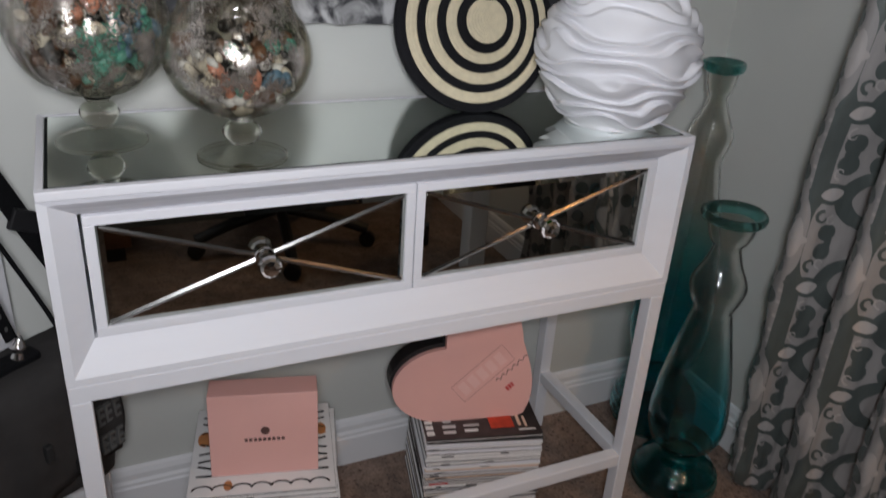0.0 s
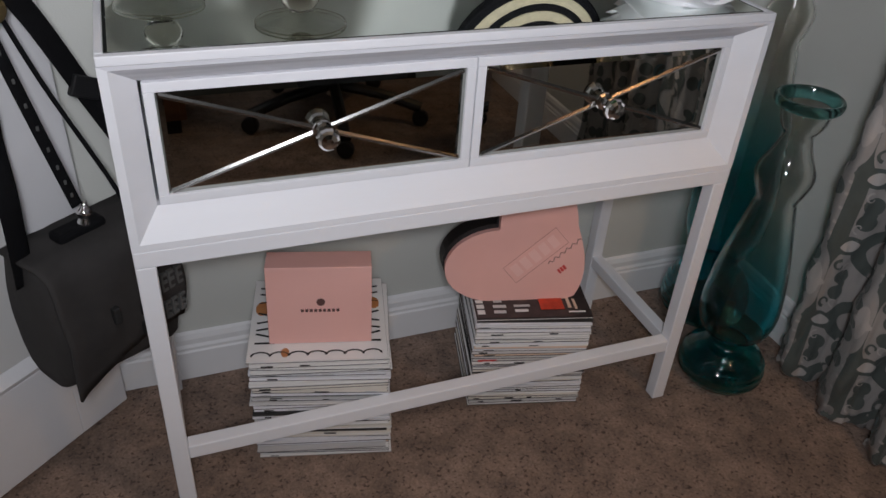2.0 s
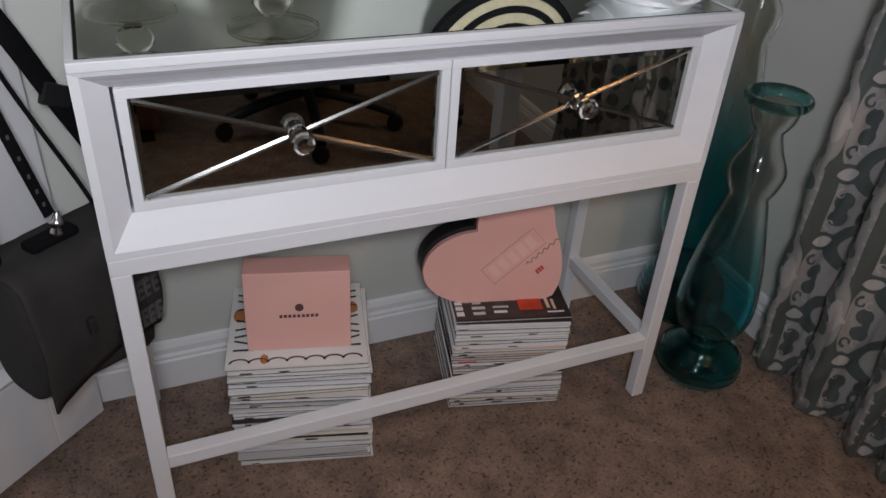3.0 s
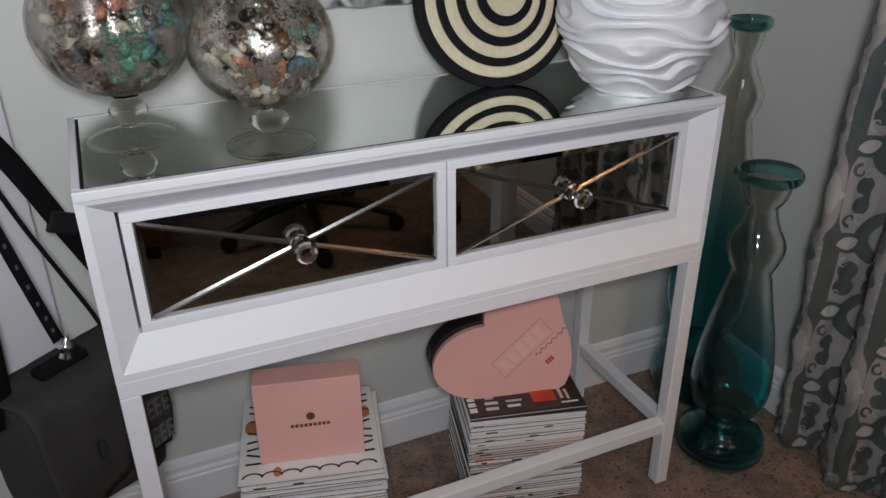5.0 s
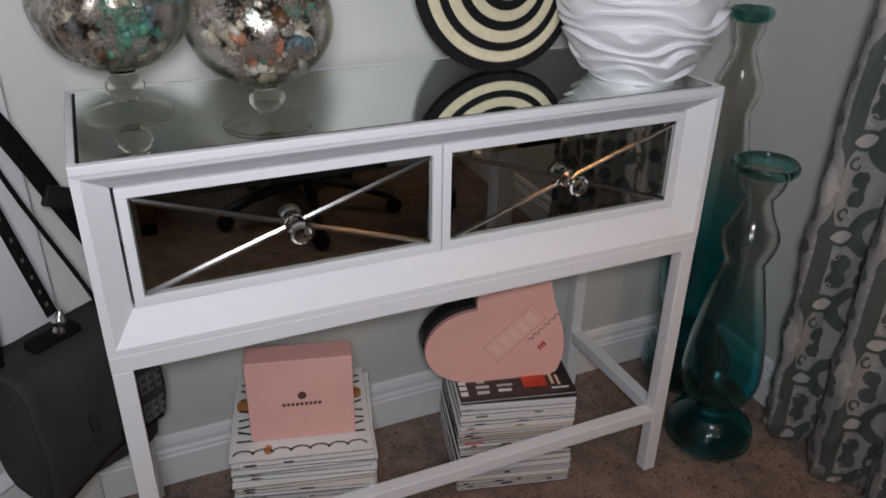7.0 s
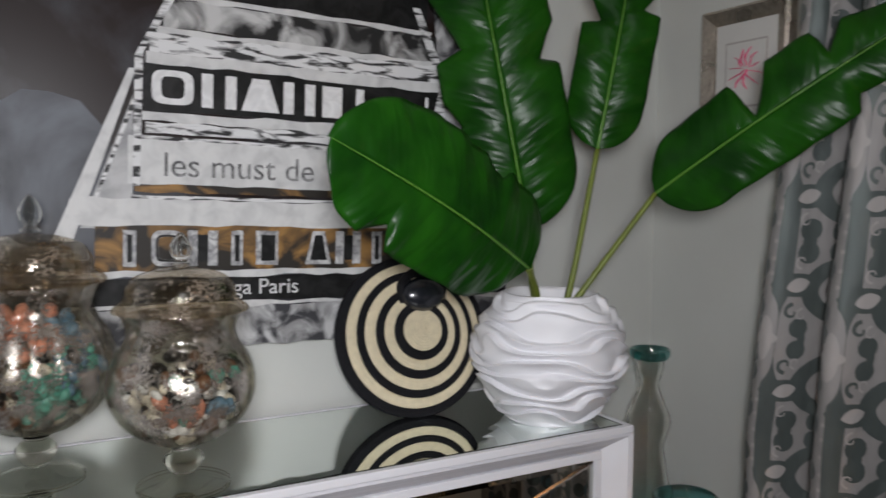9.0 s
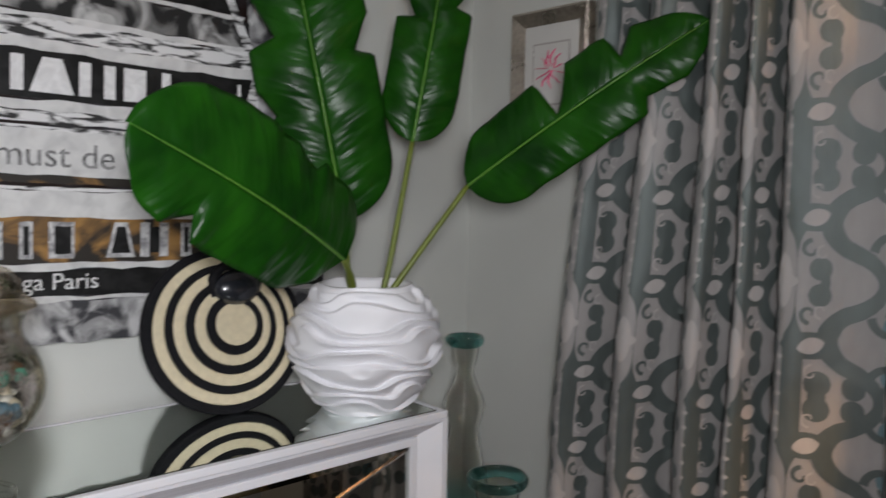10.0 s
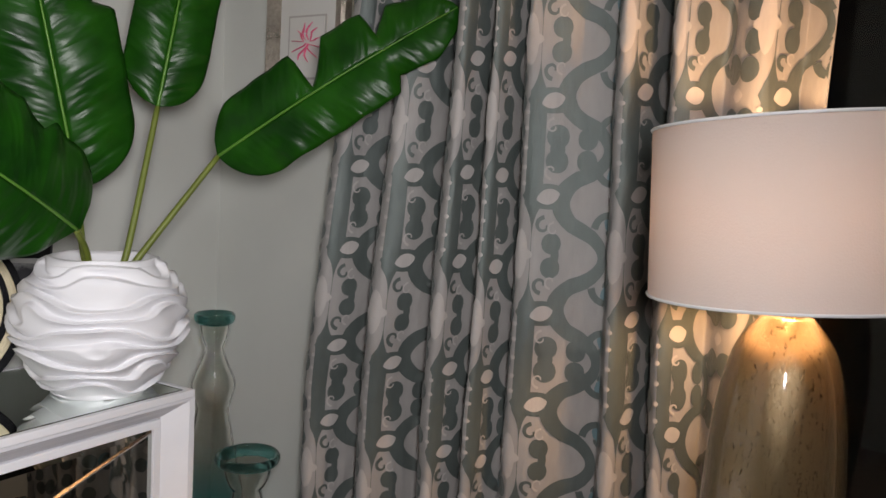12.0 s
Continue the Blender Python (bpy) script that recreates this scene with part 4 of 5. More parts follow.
def apothecary_jar(x, y, k, rk, rib, fill, seed, label):
    """Footed jar with a domed lid; k: height scale, rk: radius scale."""
    g = thing("apothecary_jar", label, "jar", Matrix.Translation((x, y, TH - 0.0011)), group="lidded glass jars")
    foot = [(0.0575, 0.0008), (0.058, 0.0025), (0.050, 0.006), (0.030, 0.011), (0.014, 0.017), (0.012, 0.019)]
    ball = [(0.010, 0.018), (0.014, 0.020), (0.0145, 0.023), (0.020, 0.027), (0.0255, 0.040), (0.021, 0.050), (0.014, 0.056), (0.017, 0.0605), (0.012, 0.066)]
    part("foot", lathe(smooth_profile([(r, z * k) for r, z in foot], 5), 48, None, False), THINGLASS, g, "clear glass foot", True)
    part("ball_stem", lathe(smooth_profile([(r, z * k) for r, z in ball], 5), 40), STEMGLASS, g, "clear glass ball stem", True)
    rim = [(0.0575 * math.cos(a), 0.0575 * math.sin(a), 0.002) for a in (2 * math.pi * q / 64 for q in range(65))]
    part("foot_rim", tube(rim, 0.0011, 8), STEMGLASS, g, "rounded glass foot rim", True)
    prof = [(0.012, 0.0645), (0.046, 0.073), (0.080, 0.101), (0.097, 0.138), (0.0985, 0.168), (0.090, 0.198), (0.076, 0.222), (0.072, 0.240), (0.077, 0.258), (0.082, 0.268)]
    prof = smooth_profile([(r * rk, z * k) for r, z in prof], 6)
    wave = (lambda a, z: 1 + 0.034 * abs(math.cos(rib / 2 * a)) - 0.017) if rib else None
    part("bowl", lathe(hollow(prof, 0.0025), 96, wave, False), MERCURY, g, "silvered mottled glass bowl", True)
    lid = [(0.070, 0.268), (0.088, 0.2685), (0.0885, 0.274), (0.080, 0.282), (0.074, 0.290), (0.072, 0.302), (0.060, 0.320), (0.036, 0.330), (0.014, 0.334), (0.0004, 0.335)]
    part("lid", lathe(smooth_profile([(r * rk, z * k) for r, z in lid], 5), 64, (lambda a, z: 1 + 0.012 * abs(math.cos(rib / 2 * a)) - 0.006) if rib else None), MERCURYLID, g, "smoky silvered glass lid", True)
    fin = [(0.004, 0.333), (0.012, 0.338), (0.007, 0.344), (0.012, 0.352), (0.0135, 0.364), (0.009, 0.376), (0.004, 0.384), (0.0004, 0.386)]
    part("finial", lathe(smooth_profile([(r, z * k) for r, z in fin], 4), 24), CLEAR, g, "clear glass finial", True)
    rnd = random.Random(seed)
    lim = [(z, r) for r, z in prof]
    zs, rs = [q[0] for q in lim], [q[1] for q in lim]
    for ci, count, zlo, zhi, amin, amax in fill:
        bm = bmesh.new()
        for _ in range(count):
            z = rnd.uniform(zlo, zhi) * k
            a = radians(rnd.uniform(amin, amax))
            sz = rnd.uniform(0.006, 0.015)
            rad = max(0.002, np.interp(z, zs, rs) - 0.006 - sz) * rnd.uniform(0.65, 1.0)
            got = bmesh.ops.create_icosphere(bm, subdivisions=2, radius=1.0)["verts"]
            mm = Matrix.Translation((rad * math.cos(a), rad * math.sin(a), z)) @ Euler((rnd.random() * 6, rnd.random() * 6, rnd.random() * 6)).to_matrix().to_4x4() @ Matrix.Diagonal((sz, sz * rnd.uniform(0.5, 1), sz * rnd.uniform(0.4, 0.9), 1))
            for v in got:
                v.co = mm @ (v.co * (1 + 0.25 * noise.noise(v.co * 2 + Vector((z * 90, 0, 0)))))
        o = part("filling", bm, FILL[ci], g, "small coloured trinkets inside the jar", True)
        tagged(o, kind="stuff")


apothecary_jar(0.082, 0.187, 0.965, 1.00, 16, ((0, 60, 0.185, 0.235, 150, 300), (1, 70, 0.085, 0.165, 255, 300), (3, 40, 0.09, 0.19, 200, 262), (2, 60, 0.08, 0.20, 0, 360), (6, 46, 0.13, 0.225, 290, 350), (4, 30, 0.08, 0.2, 0, 360), (1, 14, 0.10, 0.19, 300, 340)), 5,
               "large ribbed silvered glass jar with coral and teal trinkets inside")
apothecary_jar(0.2475, 0.080, 0.845, 0.93, 0, ((4, 80, 0.088, 0.19, 0, 360), (2, 60, 0.088, 0.17, 0, 360), (0, 12, 0.11, 0.15, 225, 275), (5, 40, 0.09, 0.17, 180, 360), (1, 6, 0.12, 0.18, 250, 330), (6, 6, 0.11, 0.14, 295, 315), (3, 40, 0.08, 0.19, 0, 360)), 9,
               "smaller mottled silvered glass jar with domed lid and trinkets inside")

# ---- striped straw disc leaning on the painting ----


def straw_disc():
    tilt = 14
    m = Matrix.Translation((0.658, 0.208, TH - 0.002)) @ Matrix.Rotation(radians(-4), 4, "Z") @ Matrix.Rotation(radians(-tilt), 4, "X")
    g = thing("straw_disc", "round black and cream striped straw disc with glossy bead", "ornament", m)
    R = 0.138
    edges = [(0.036, STRAWCREAM), (0.050, STRAWBLACK), (0.066, STRAWCREAM), (0.079, STRAWBLACK), (0.096, STRAWCREAM), (0.108, STRAWBLACK), (0.124, STRAWCREAM), (R, STRAWBLACK)]
    r0, c0, cx = 0.0, 0.012, 0.024
    for n, (r1, mt) in enumerate(edges):
        # rings sit off centre, closing up towards the top
        s0, s1 = c0 * (1 - r0 / R), c0 * (1 - r1 / R)
        seg = 96
        bands = max(1, int((r1 - r0) / 0.0042))
        rings = []
        for k in range(bands * 3 + 1):
            f = k / (bands * 3)
            r, s = r0 + (r1 - r0) * f, s0 + (s1 - s0) * f
            bulge = -0.0075 - 0.0011 * abs(math.sin(math.pi * f * bands)) - 0.0012 * math.sin(math.pi * f)
            rings.append([(cx * (1 - r / R) + max(r, 0.0005) * math.sin(a), bulge + 0.0003 * math.sin(a * 60 + k), R + s + max(r, 0.0005) * math.cos(a)) for a in (2 * math.pi * i / seg for i in range(seg))])
        rings.append([(p[0], 0.004, p[2]) for p in rings[-1]])
        rings.insert(0, [(p[0], 0.004, p[2]) for p in rings[0]])
        part("ring", loft(rings, True, False), mt, g, "cream straw ring" if mt is STRAWCREAM else "black straw ring", True)
        r0 = r1
    part("backing", lathe([(0.0004, 0), (R - 0.002, 0), (R - 0.002, 0.004), (0.0004, 0.004)], 64), STRAWBLACK, g).matrix_local = Matrix.Translation((0, 0.009, R)) @ Matrix.Rotation(radians(90), 4, "X")
    bm = lathe(smooth_profile([(0.0004, -0.002), (0.030, 0.0), (0.031, 0.006), (0.026, 0.014), (0.014, 0.020), (0.0004, 0.021)], 5), 40)
    bmesh.ops.transform(bm, matrix=Matrix.Translation((0.022, -0.010, R + 0.070)) @ Matrix.Rotation(radians(90), 4, "X") @ Matrix.Diagonal((1.28, 0.90, 1, 1)), verts=bm.verts)
    part("bead", bm, BLACKGLASS, g, "glossy black oval bead", True)
    part("loop", tube(spline([(-0.014, -0.006, R + 0.058), (-0.016, -0.012, R + 0.09), (0.020, -0.013, R + 0.112), (0.058, -0.012, R + 0.09), (0.056, -0.006, R + 0.058)], 8), 0.008, 10), STRAWBLACK, g, "black straw loop round the bead", True)


straw_disc()

# ---- wavy white planter with big leaves ----
PX, PY = 0.855, 0.113
PH = 0.214


def planter():
    g = thing("planter", "matt white ceramic planter with wavy horizontal ridges", "planter", Matrix.Translation((PX, PY, TH - 0.0011)))
    seg, rows, N = 220, 230, 9.4
    rings = []
    for k in range(rows + 1):
        v = k / rows
        ring = []
        for i in range(seg):
            a = 2 * math.pi * i / seg
            base = 0.060 + 0.069 * math.sin(math.pi * (0.030 + 0.875 * v)) ** 0.85
            base *= 1 - 0.10 * max(0, v - 0.8)
            p = N * v + 0.34 * math.sin(4 * a + 15.0 * v) + 0.30 * math.sin(3 * a - 17.0 * v + 1.3) + 0.14 * math.sin(7 * a + 11 * v)
            f = p - math.floor(p)
            lip = (f / 0.88) ** 1.15 if f < 0.88 else 1 - ((f - 0.88) / 0.12) ** 1.1
            fade = min(1, v / 0.04) * min(1, (1 - v) / 0.05)
            r = base - 0.0008 + (0.0118 + 0.0040 * math.sin(5 * a + 13 * v)) * (lip - 0.5) * fade
            ring.append((r * math.cos(a), r * math.sin(a), PH * v + 0.0022 * math.sin(5 * a) * (v > 0.96)))
        rings.append(ring)
    for d, z in ((0.004, PH), (0.010, PH - 0.008), (0.010, PH - 0.05)):
        rings.append([(x * (1 - d / 0.08), y * (1 - d / 0.08), z) for x, y, _ in rings[rows]])
    part("pot", loft(rings), CERAMIC, g, smooth=True)
    part("filling", lathe([(0.0004, PH - 0.045), (0.064, PH - 0.045), (0.062, PH - 0.035), (0.0004, PH - 0.030)], 32), SOIL, g, "dark filling in the pot")


planter()


def leaf_blade(base, tip, width, face, bow, cuts, seed, shape=0.55, opening=0.16, under=0.0, lobe=0.0):
    """Banana-like blade with its midrib from base to tip, facing along face; cuts: (side, place, depth) tears."""
    base, tip, face = Vector(base), Vector(tip), Vector(face).normalized()
    ax = tip - base
    L = ax.length
    d = ax.normalized()
    side = d.cross(face).normalized()
    nrm = side.cross(d).normalized()
    rnd = random.Random(seed)
    ph = rnd.random() * 6
    NS, NW = 90, 12
    bm = bmesh.new()
    uvl = bm.loops.layers.uv.new("uv")
    rib_pts = []
    for sd in (-1, 1):
        grid = []
        for i in range(NS + 1):
            t = i / NS
            w = width * (1 - (1 - min(t / (under if under and sd < 0 else opening), 1)) ** 2.2) ** (1.1 if under and sd < 0 else 0.55) * (1 - max(0, (t - shape) / (1 - shape)) ** 2.4) ** 0.62
            if lobe and sd > 0:
                w *= 1.15
            w = max(w, 0.001)
            cut = 0.0
            for cs, ct, cd, cw in cuts:
                if cs == sd:
                    q = (t - ct) / cw
                    if 0 <= q < 1:
                        cut = max(cut, cd * (1 - q) ** 0.8)
                    elif -0.25 < q < 0:
                        cut = max(cut, cd * (1 + q * 4))
            mid = base + d * (L * t) + nrm * (bow * math.sin(math.pi * t)) * L
            if sd == 1:
                rib_pts.append(mid + nrm * 0.001)
            row = []
            for j in range(NW + 1):
                u = j / NW
                lat = u * w * (1 - cut)
                rise = 0.20 * lat * (1 - 0.9 * u) + 0.0042 * u * math.sin(t * 21 + ph + sd) + 0.003 * u * u * math.sin(t * 47 + ph * 2) - 0.16 * u * u * w
                back = lobe * (1 - t) ** 4 if sd > 0 else 0.0
                row.append((mid + side * sd * lat + d * (lat * (0.10 - back)) + nrm * rise, u * sd * w, t * L))
            grid.append(row)
        vs = [[bm.verts.new(q[0]) for q in row] for row in grid]
        for i in range(NS):
            for j in range(NW):
                f = bm.faces.new((vs[i][j], vs[i][j + 1], vs[i + 1][j + 1], vs[i + 1][j]))
                f.smooth = True
                idx = ((i, j), (i, j + 1), (i + 1, j + 1), (i + 1, j))
                for lp, (a, b) in zip(f.loops, idx):
                    lp[uvl].uv = (grid[a][b][1], grid[a][b][2])
    return bm, rib_pts


def plant():
    p = thing("artificial_plant", "artificial banana plant with four large glossy torn green leaves", "plant", Matrix.Translation((PX, PY, TH + 0.17)))
    inv = p.matrix_world.inverted()
    T = lambda q: inv @ Vector(q)
    eye = Vector((0.07, -0.95, 1.16))
    leaves = [
        # stalk points, tip, half width, lean of the face, bow, tears
        ([(0.830, 0.115, 0.960), (0.814, 0.095, 1.008), (0.771, 0.060, 1.051)], (0.401, -0.045, 1.234), 0.096, (0.0, 0.1, 0.25), 0.06,
         ((-1, 0.70, 0.36, 0.08), (1, 0.30, 0.15, 0.1)), 1, 0.62),
        ([(0.839, 0.115, 0.960), (0.834, 0.135, 1.016), (0.843, 0.160, 1.103)], (0.743, 0.200, 1.622), 0.102, (0.05, 0.0, 0.05), 0.05,
         ((-1, 0.60, 0.45, 0.16), (1, 0.52, 0.30, 0.10), (-1, 0.35, 0.25, 0.08)), 2, 0.60),
        ([(0.872, 0.110, 0.960), (0.897, 0.110, 1.010), (0.958, 0.120, 1.246)], (1.033, 0.115, 1.634), 0.066, (0.1, 0.0, 0.0), 0.05,
         ((-1, 0.55, 0.50, 0.10), (1, 0.62, 0.45, 0.10)), 3, 0.55),
        ([(0.882, 0.105, 0.959), (0.909, 0.092, 1.004), (1.019, 0.040, 1.170)], (1.195, -0.310, 1.433), 0.076, (-0.15, 0.0, 0.25), 0.05,
         ((-1, 0.42, 0.85, 0.10), (-1, 0.70, 0.55, 0.07), (1, 0.70, 0.35, 0.14)), 4, 0.50),
    ]
    for stalk, tip, wd, lean, bow, cuts, seed, shp in leaves:
        base, tp = T(stalk[-1]), T(tip)
        face = ((eye - Vector(stalk[-1])).normalized() + Vector(lean))
        bm, rib = leaf_blade(base, tp, wd, face, bow, cuts, seed, shp, 0.12 if seed == 1 else 0.18, 0.34 if seed == 1 else 0.0, 0.40 if seed == 1 else 0.0)
        me = bpy.data.meshes.new("leaf")
        bm.to_mesh(me)
        bm.free()
        me.materials.append(LEAF)
        o = new("leaf", me)
        o.parent = p
        s = o.modifiers.new("thick", "SOLIDIFY")
        s.thickness, s.offset = 0.0012, 0
        pts = spline([T(q) for q in stalk], 8)
        part("stalk", tube(pts, [0.0062 - 0.0016 * i / len(pts) for i in range(len(pts))], 10), STEM, o, "olive-green stalk", True)
        part("midrib", tube(rib, [0.0027 * (1 - 0.8 * i / len(rib)) for i in range(len(rib))], 8), RIB, o, "pale green midrib", True)


plant()

# ---- canvas with a stack of books ----


def canvas_painting():
    g = thing("canvas_painting", "black and white canvas painting of stacked lettered books, hung slightly askew", "painting",
              Matrix.Translation((0.45, 0.314, 1.13)) @ Matrix.Rotation(radians(1.3), 4, "Y"))
    X = lambda x: x - 0.45
    Z = lambda z: z - 1.13
    u0, u1, v0, v1 = 0.045, 0.905, 0.917, 1.78
    part("stretcher", boxes(((X(u0), 0.001, Z(v0)), (X(u1), 0.029, Z(v1))), bevel=0.002), P_DARK, g, "dark painted canvas over a frame")

    def patch(name, pts, mt, lift=0.001):
        part(name, slab([(X(x), Z(z)) for x, z in pts], -lift, 0.0015), mt, g)

    def bar(name, x0, x1, z0, z1, mt, lift=0.001, jag=0.0025, seed=0):
        rnd = random.Random(seed + int(x0 * 1000) + int(z0 * 7000))
        n = max(4, int((x1 - x0) / 0.03))
        lo = [(x0 + (x1 - x0) * i / n, z0 + rnd.uniform(-jag, jag)) for i in range(n + 1)]
        hi = [(x0 + (x1 - x0) * i / n, z1 + rnd.uniform(-jag, jag)) for i in range(n + 1)]
        patch(name, lo + hi[::-1], mt, lift)

    patch("painted_sky", [(0.66, 1.05), (0.899, 1.05), (0.899, 1.779), (0.70, 1.779), (0.74, 1.40)], P_FLORAL, 0.0006)
    patch("painted_streak", [(0.112, 1.085), (0.140, 1.085), (0.226, 1.345), (0.216, 1.345)], P_WHITE, 0.0010)
    # blue-grey paint, lightened to carry the gloss sheen on the dark canvas
    patch("painted_sheen", [(0.047, 0.99), (0.120, 0.99), (0.135, 1.10), (0.185, 1.25), (0.150, 1.29), (0.110, 1.30), (0.075, 1.30), (0.047, 1.28)], P_SHEEN, 0.0005)
    patch("painted_wash", [(0.150, 1.105), (0.222, 1.105), (0.222, 1.305)], P_WASH, 0.0008)
    patch("painted_streak", [(0.158, 1.12), (0.163, 1.12), (0.224, 1.29), (0.221, 1.30)], P_STREAK, 0.0010)
    bar("painted_floral_strip", 0.15, 0.899, 0.916, 0.982, P_FLORAL)
    bar("painted_white_edge", 0.13, 0.899, 0.981, 0.988, P_WHITE, 0.0016)
    bar("painted_black_book", 0.10, 0.899, 0.988, 1.030, P_BLACK)
    bar("painted_white_edge", 0.12, 0.86, 1.030, 1.040, P_WHITE, 0.0016)
    bar("painted_tan_book", 0.17, 0.83, 1.040, 1.112, P_GOLD)
    bar("painted_white_edge", 0.135, 0.80, 1.110, 1.150, P_WHITE, 0.0016)
    bar("painted_dark_line", 0.22, 0.75, 1.150, 1.156, P_STREAK, 0.0018, 0.001)
    bar("painted_tan_line", 0.225, 0.75, 1.160, 1.172, P_GOLD, 0.0016)
    bar("painted_white_book", 0.215, 0.745, 1.170, 1.246, P_WHITE, 0.0012)
    bar("painted_dark_line", 0.230, 0.745, 1.240, 1.246, P_STREAK, 0.0018, 0.001)
    bar("painted_tan_line", 0.24, 0.735, 1.250, 1.268, P_STREAK, 0.0014)
    bar("painted_white_edge", 0.235, 0.740, 1.268, 1.284, P_WHITE, 0.0016)
    bar("painted_black_book", 0.232, 0.742, 1.284, 1.356, P_BLACK, 0.0012)
    bar("painted_white_edge", 0.240, 0.745, 1.356, 1.372, P_WHITE, 0.0016)
    bar("painted_line_book", 0.245, 0.745, 1.372, 1.402, P_STREAK, 0.0012)
    bar("painted_white_edge", 0.255, 0.740, 1.402, 1.410, P_WHITE, 0.0016)
    bar("painted_grey_book", 0.265, 0.735, 1.410, 1.455, P_PHOTO, 0.0012)
    bar("painted_white_edge", 0.28, 0.725, 1.455, 1.464, P_WHITE, 0.0016)
    bar("painted_black_book", 0.29, 0.715, 1.464, 1.52, P_BLACK, 0.0012)
    bar("painted_white_edge", 0.30, 0.70, 1.52, 1.53, P_WHITE, 0.0016)
    patch("painted_slant", [(0.725, 1.28), (0.752, 1.28), (0.762, 1.37), (0.70, 1.50), (0.685, 1.50), (0.744, 1.365)], P_STREAK, 0.0019)
    patch("painted_slant", [(0.222, 1.17), (0.232, 1.17), (0.236, 1.37), (0.30, 1.49), (0.285, 1.49), (0.224, 1.365)], P_STREAK, 0.0019)

    def glyph(x, z, w, h, mt, hole, lift=0.0024):
        """One plain rounded block standing where a painted letter is."""
        o = [(x + w / 2 + w / 2 * math.copysign(abs(math.cos(a)) ** 0.5, math.cos(a)), z + h / 2 + h / 2 * math.copysign(abs(math.sin(a)) ** 0.5, math.sin(a))) for a in (2 * math.pi * k / 20 for k in range(20))]
        if hole:
            c = [(x + w / 2 + (p - x - w / 2) * hole, z + h / 2 + (q - z - h / 2) * (hole + 0.08)) for p, q in o]
            bm = loft([[(X(p), -0.0012, Z(q)) for p, q in o], [(X(p), -lift, Z(q)) for p, q in o], [(X(p), -lift, Z(q)) for p, q in c], [(X(p), -0.0012, Z(q)) for p, q in c]], True, False)
        else:
            bm = slab([(X(p), Z(q)) for p, q in o], -lift, -0.0012)
        part("painted_block", bm, mt, g)

    def strokes(x, z, w, h, mt, kind, lift=0.0024):
        """Plain painted shapes standing where a letter is: ring, posts, wedge or block."""
        if kind == "ring":
            glyph(x, z, w, h, mt, 0.56, lift)
        elif kind == "posts":
            for f in (0.0, 0.68):
                bar("painted_block", x + f * w, x + (f + 0.32) * w, z, z + h, mt, lift, 0.0006)
        elif kind == "wedge":
            patch("painted_block", [(x, z), (x + w, z), (x + 0.72 * w, z + h), (x + 0.28 * w, z + h)], mt, lift)
        elif kind == "bars":
            bar("painted_block", x, x + 0.8 * w, z, z + h, mt, lift, 0.0006)
        else:
            bar("painted_block", x + 0.3 * w, x + 0.7 * w, z, z + h, mt, lift, 0.0006)

    for n, (x, w, kind) in enumerate(((0.0, 0.062, "ring"), (0.074, 0.054, "posts"), (0.136, 0.062, "wedge"), (0.205, 0.054, "posts"), (0.272, 0.044, "bars"), (0.322, 0.036, "post"))):
        strokes(0.248 + x, 1.295, w, 0.052, P_LETTER, kind)
    bar("painted_mark", 0.715, 0.721, 1.296, 1.345, P_LETTER, 0.0024, 0.0004)
    for n in range(9):
        x, kind = 0.195 + n * 0.054 + (0.03 if n > 4 else 0), ("post", "ring", "posts", "post", "bars", "wedge", "posts", "post", "posts")[n]
        strokes(x, 1.047, 0.046, 0.056, P_GREY, kind)
        if kind != "ring":
            f = 0.30 if kind in ("post", "posts") else 0.18
            strokes(x + 0.046 * (f if kind != "posts" else 0.06), 1.054, 0.046 * (1 - 2 * f if kind != "posts" else 0.88), 0.042, P_BLACK, kind if kind != "posts" else "post", 0.0030)
        else:
            glyph(x + 0.006, 1.054, 0.034, 0.042, P_BLACK, 0.78, 0.0030)

    def word(text, size, x, z, mt):
        cu = bpy.data.curves.new("word", "FONT")
        cu.body, cu.size, cu.extrude = text, size, 0.0005
        tmp = bpy.data.objects.new("word", cu)
        scene.collection.objects.link(tmp)
        me = bpy.data.meshes.new_from_object(tmp)
        bpy.data.objects.remove(tmp)
        me.materials.append(mt)
        o = new("painted_word", me)
        o.parent = g
        o.matrix_local = Matrix.Translation((X(x), -0.0022, Z(z))) @ Matrix.Rotation(radians(90), 4, "X")

    word("les must de", 0.053, 0.264, 1.186, P_INK)
    word("ga Paris", 0.036, 0.374, 1.000, P_LETTER)


canvas_painting()

# ---- framed print on the east wall ----


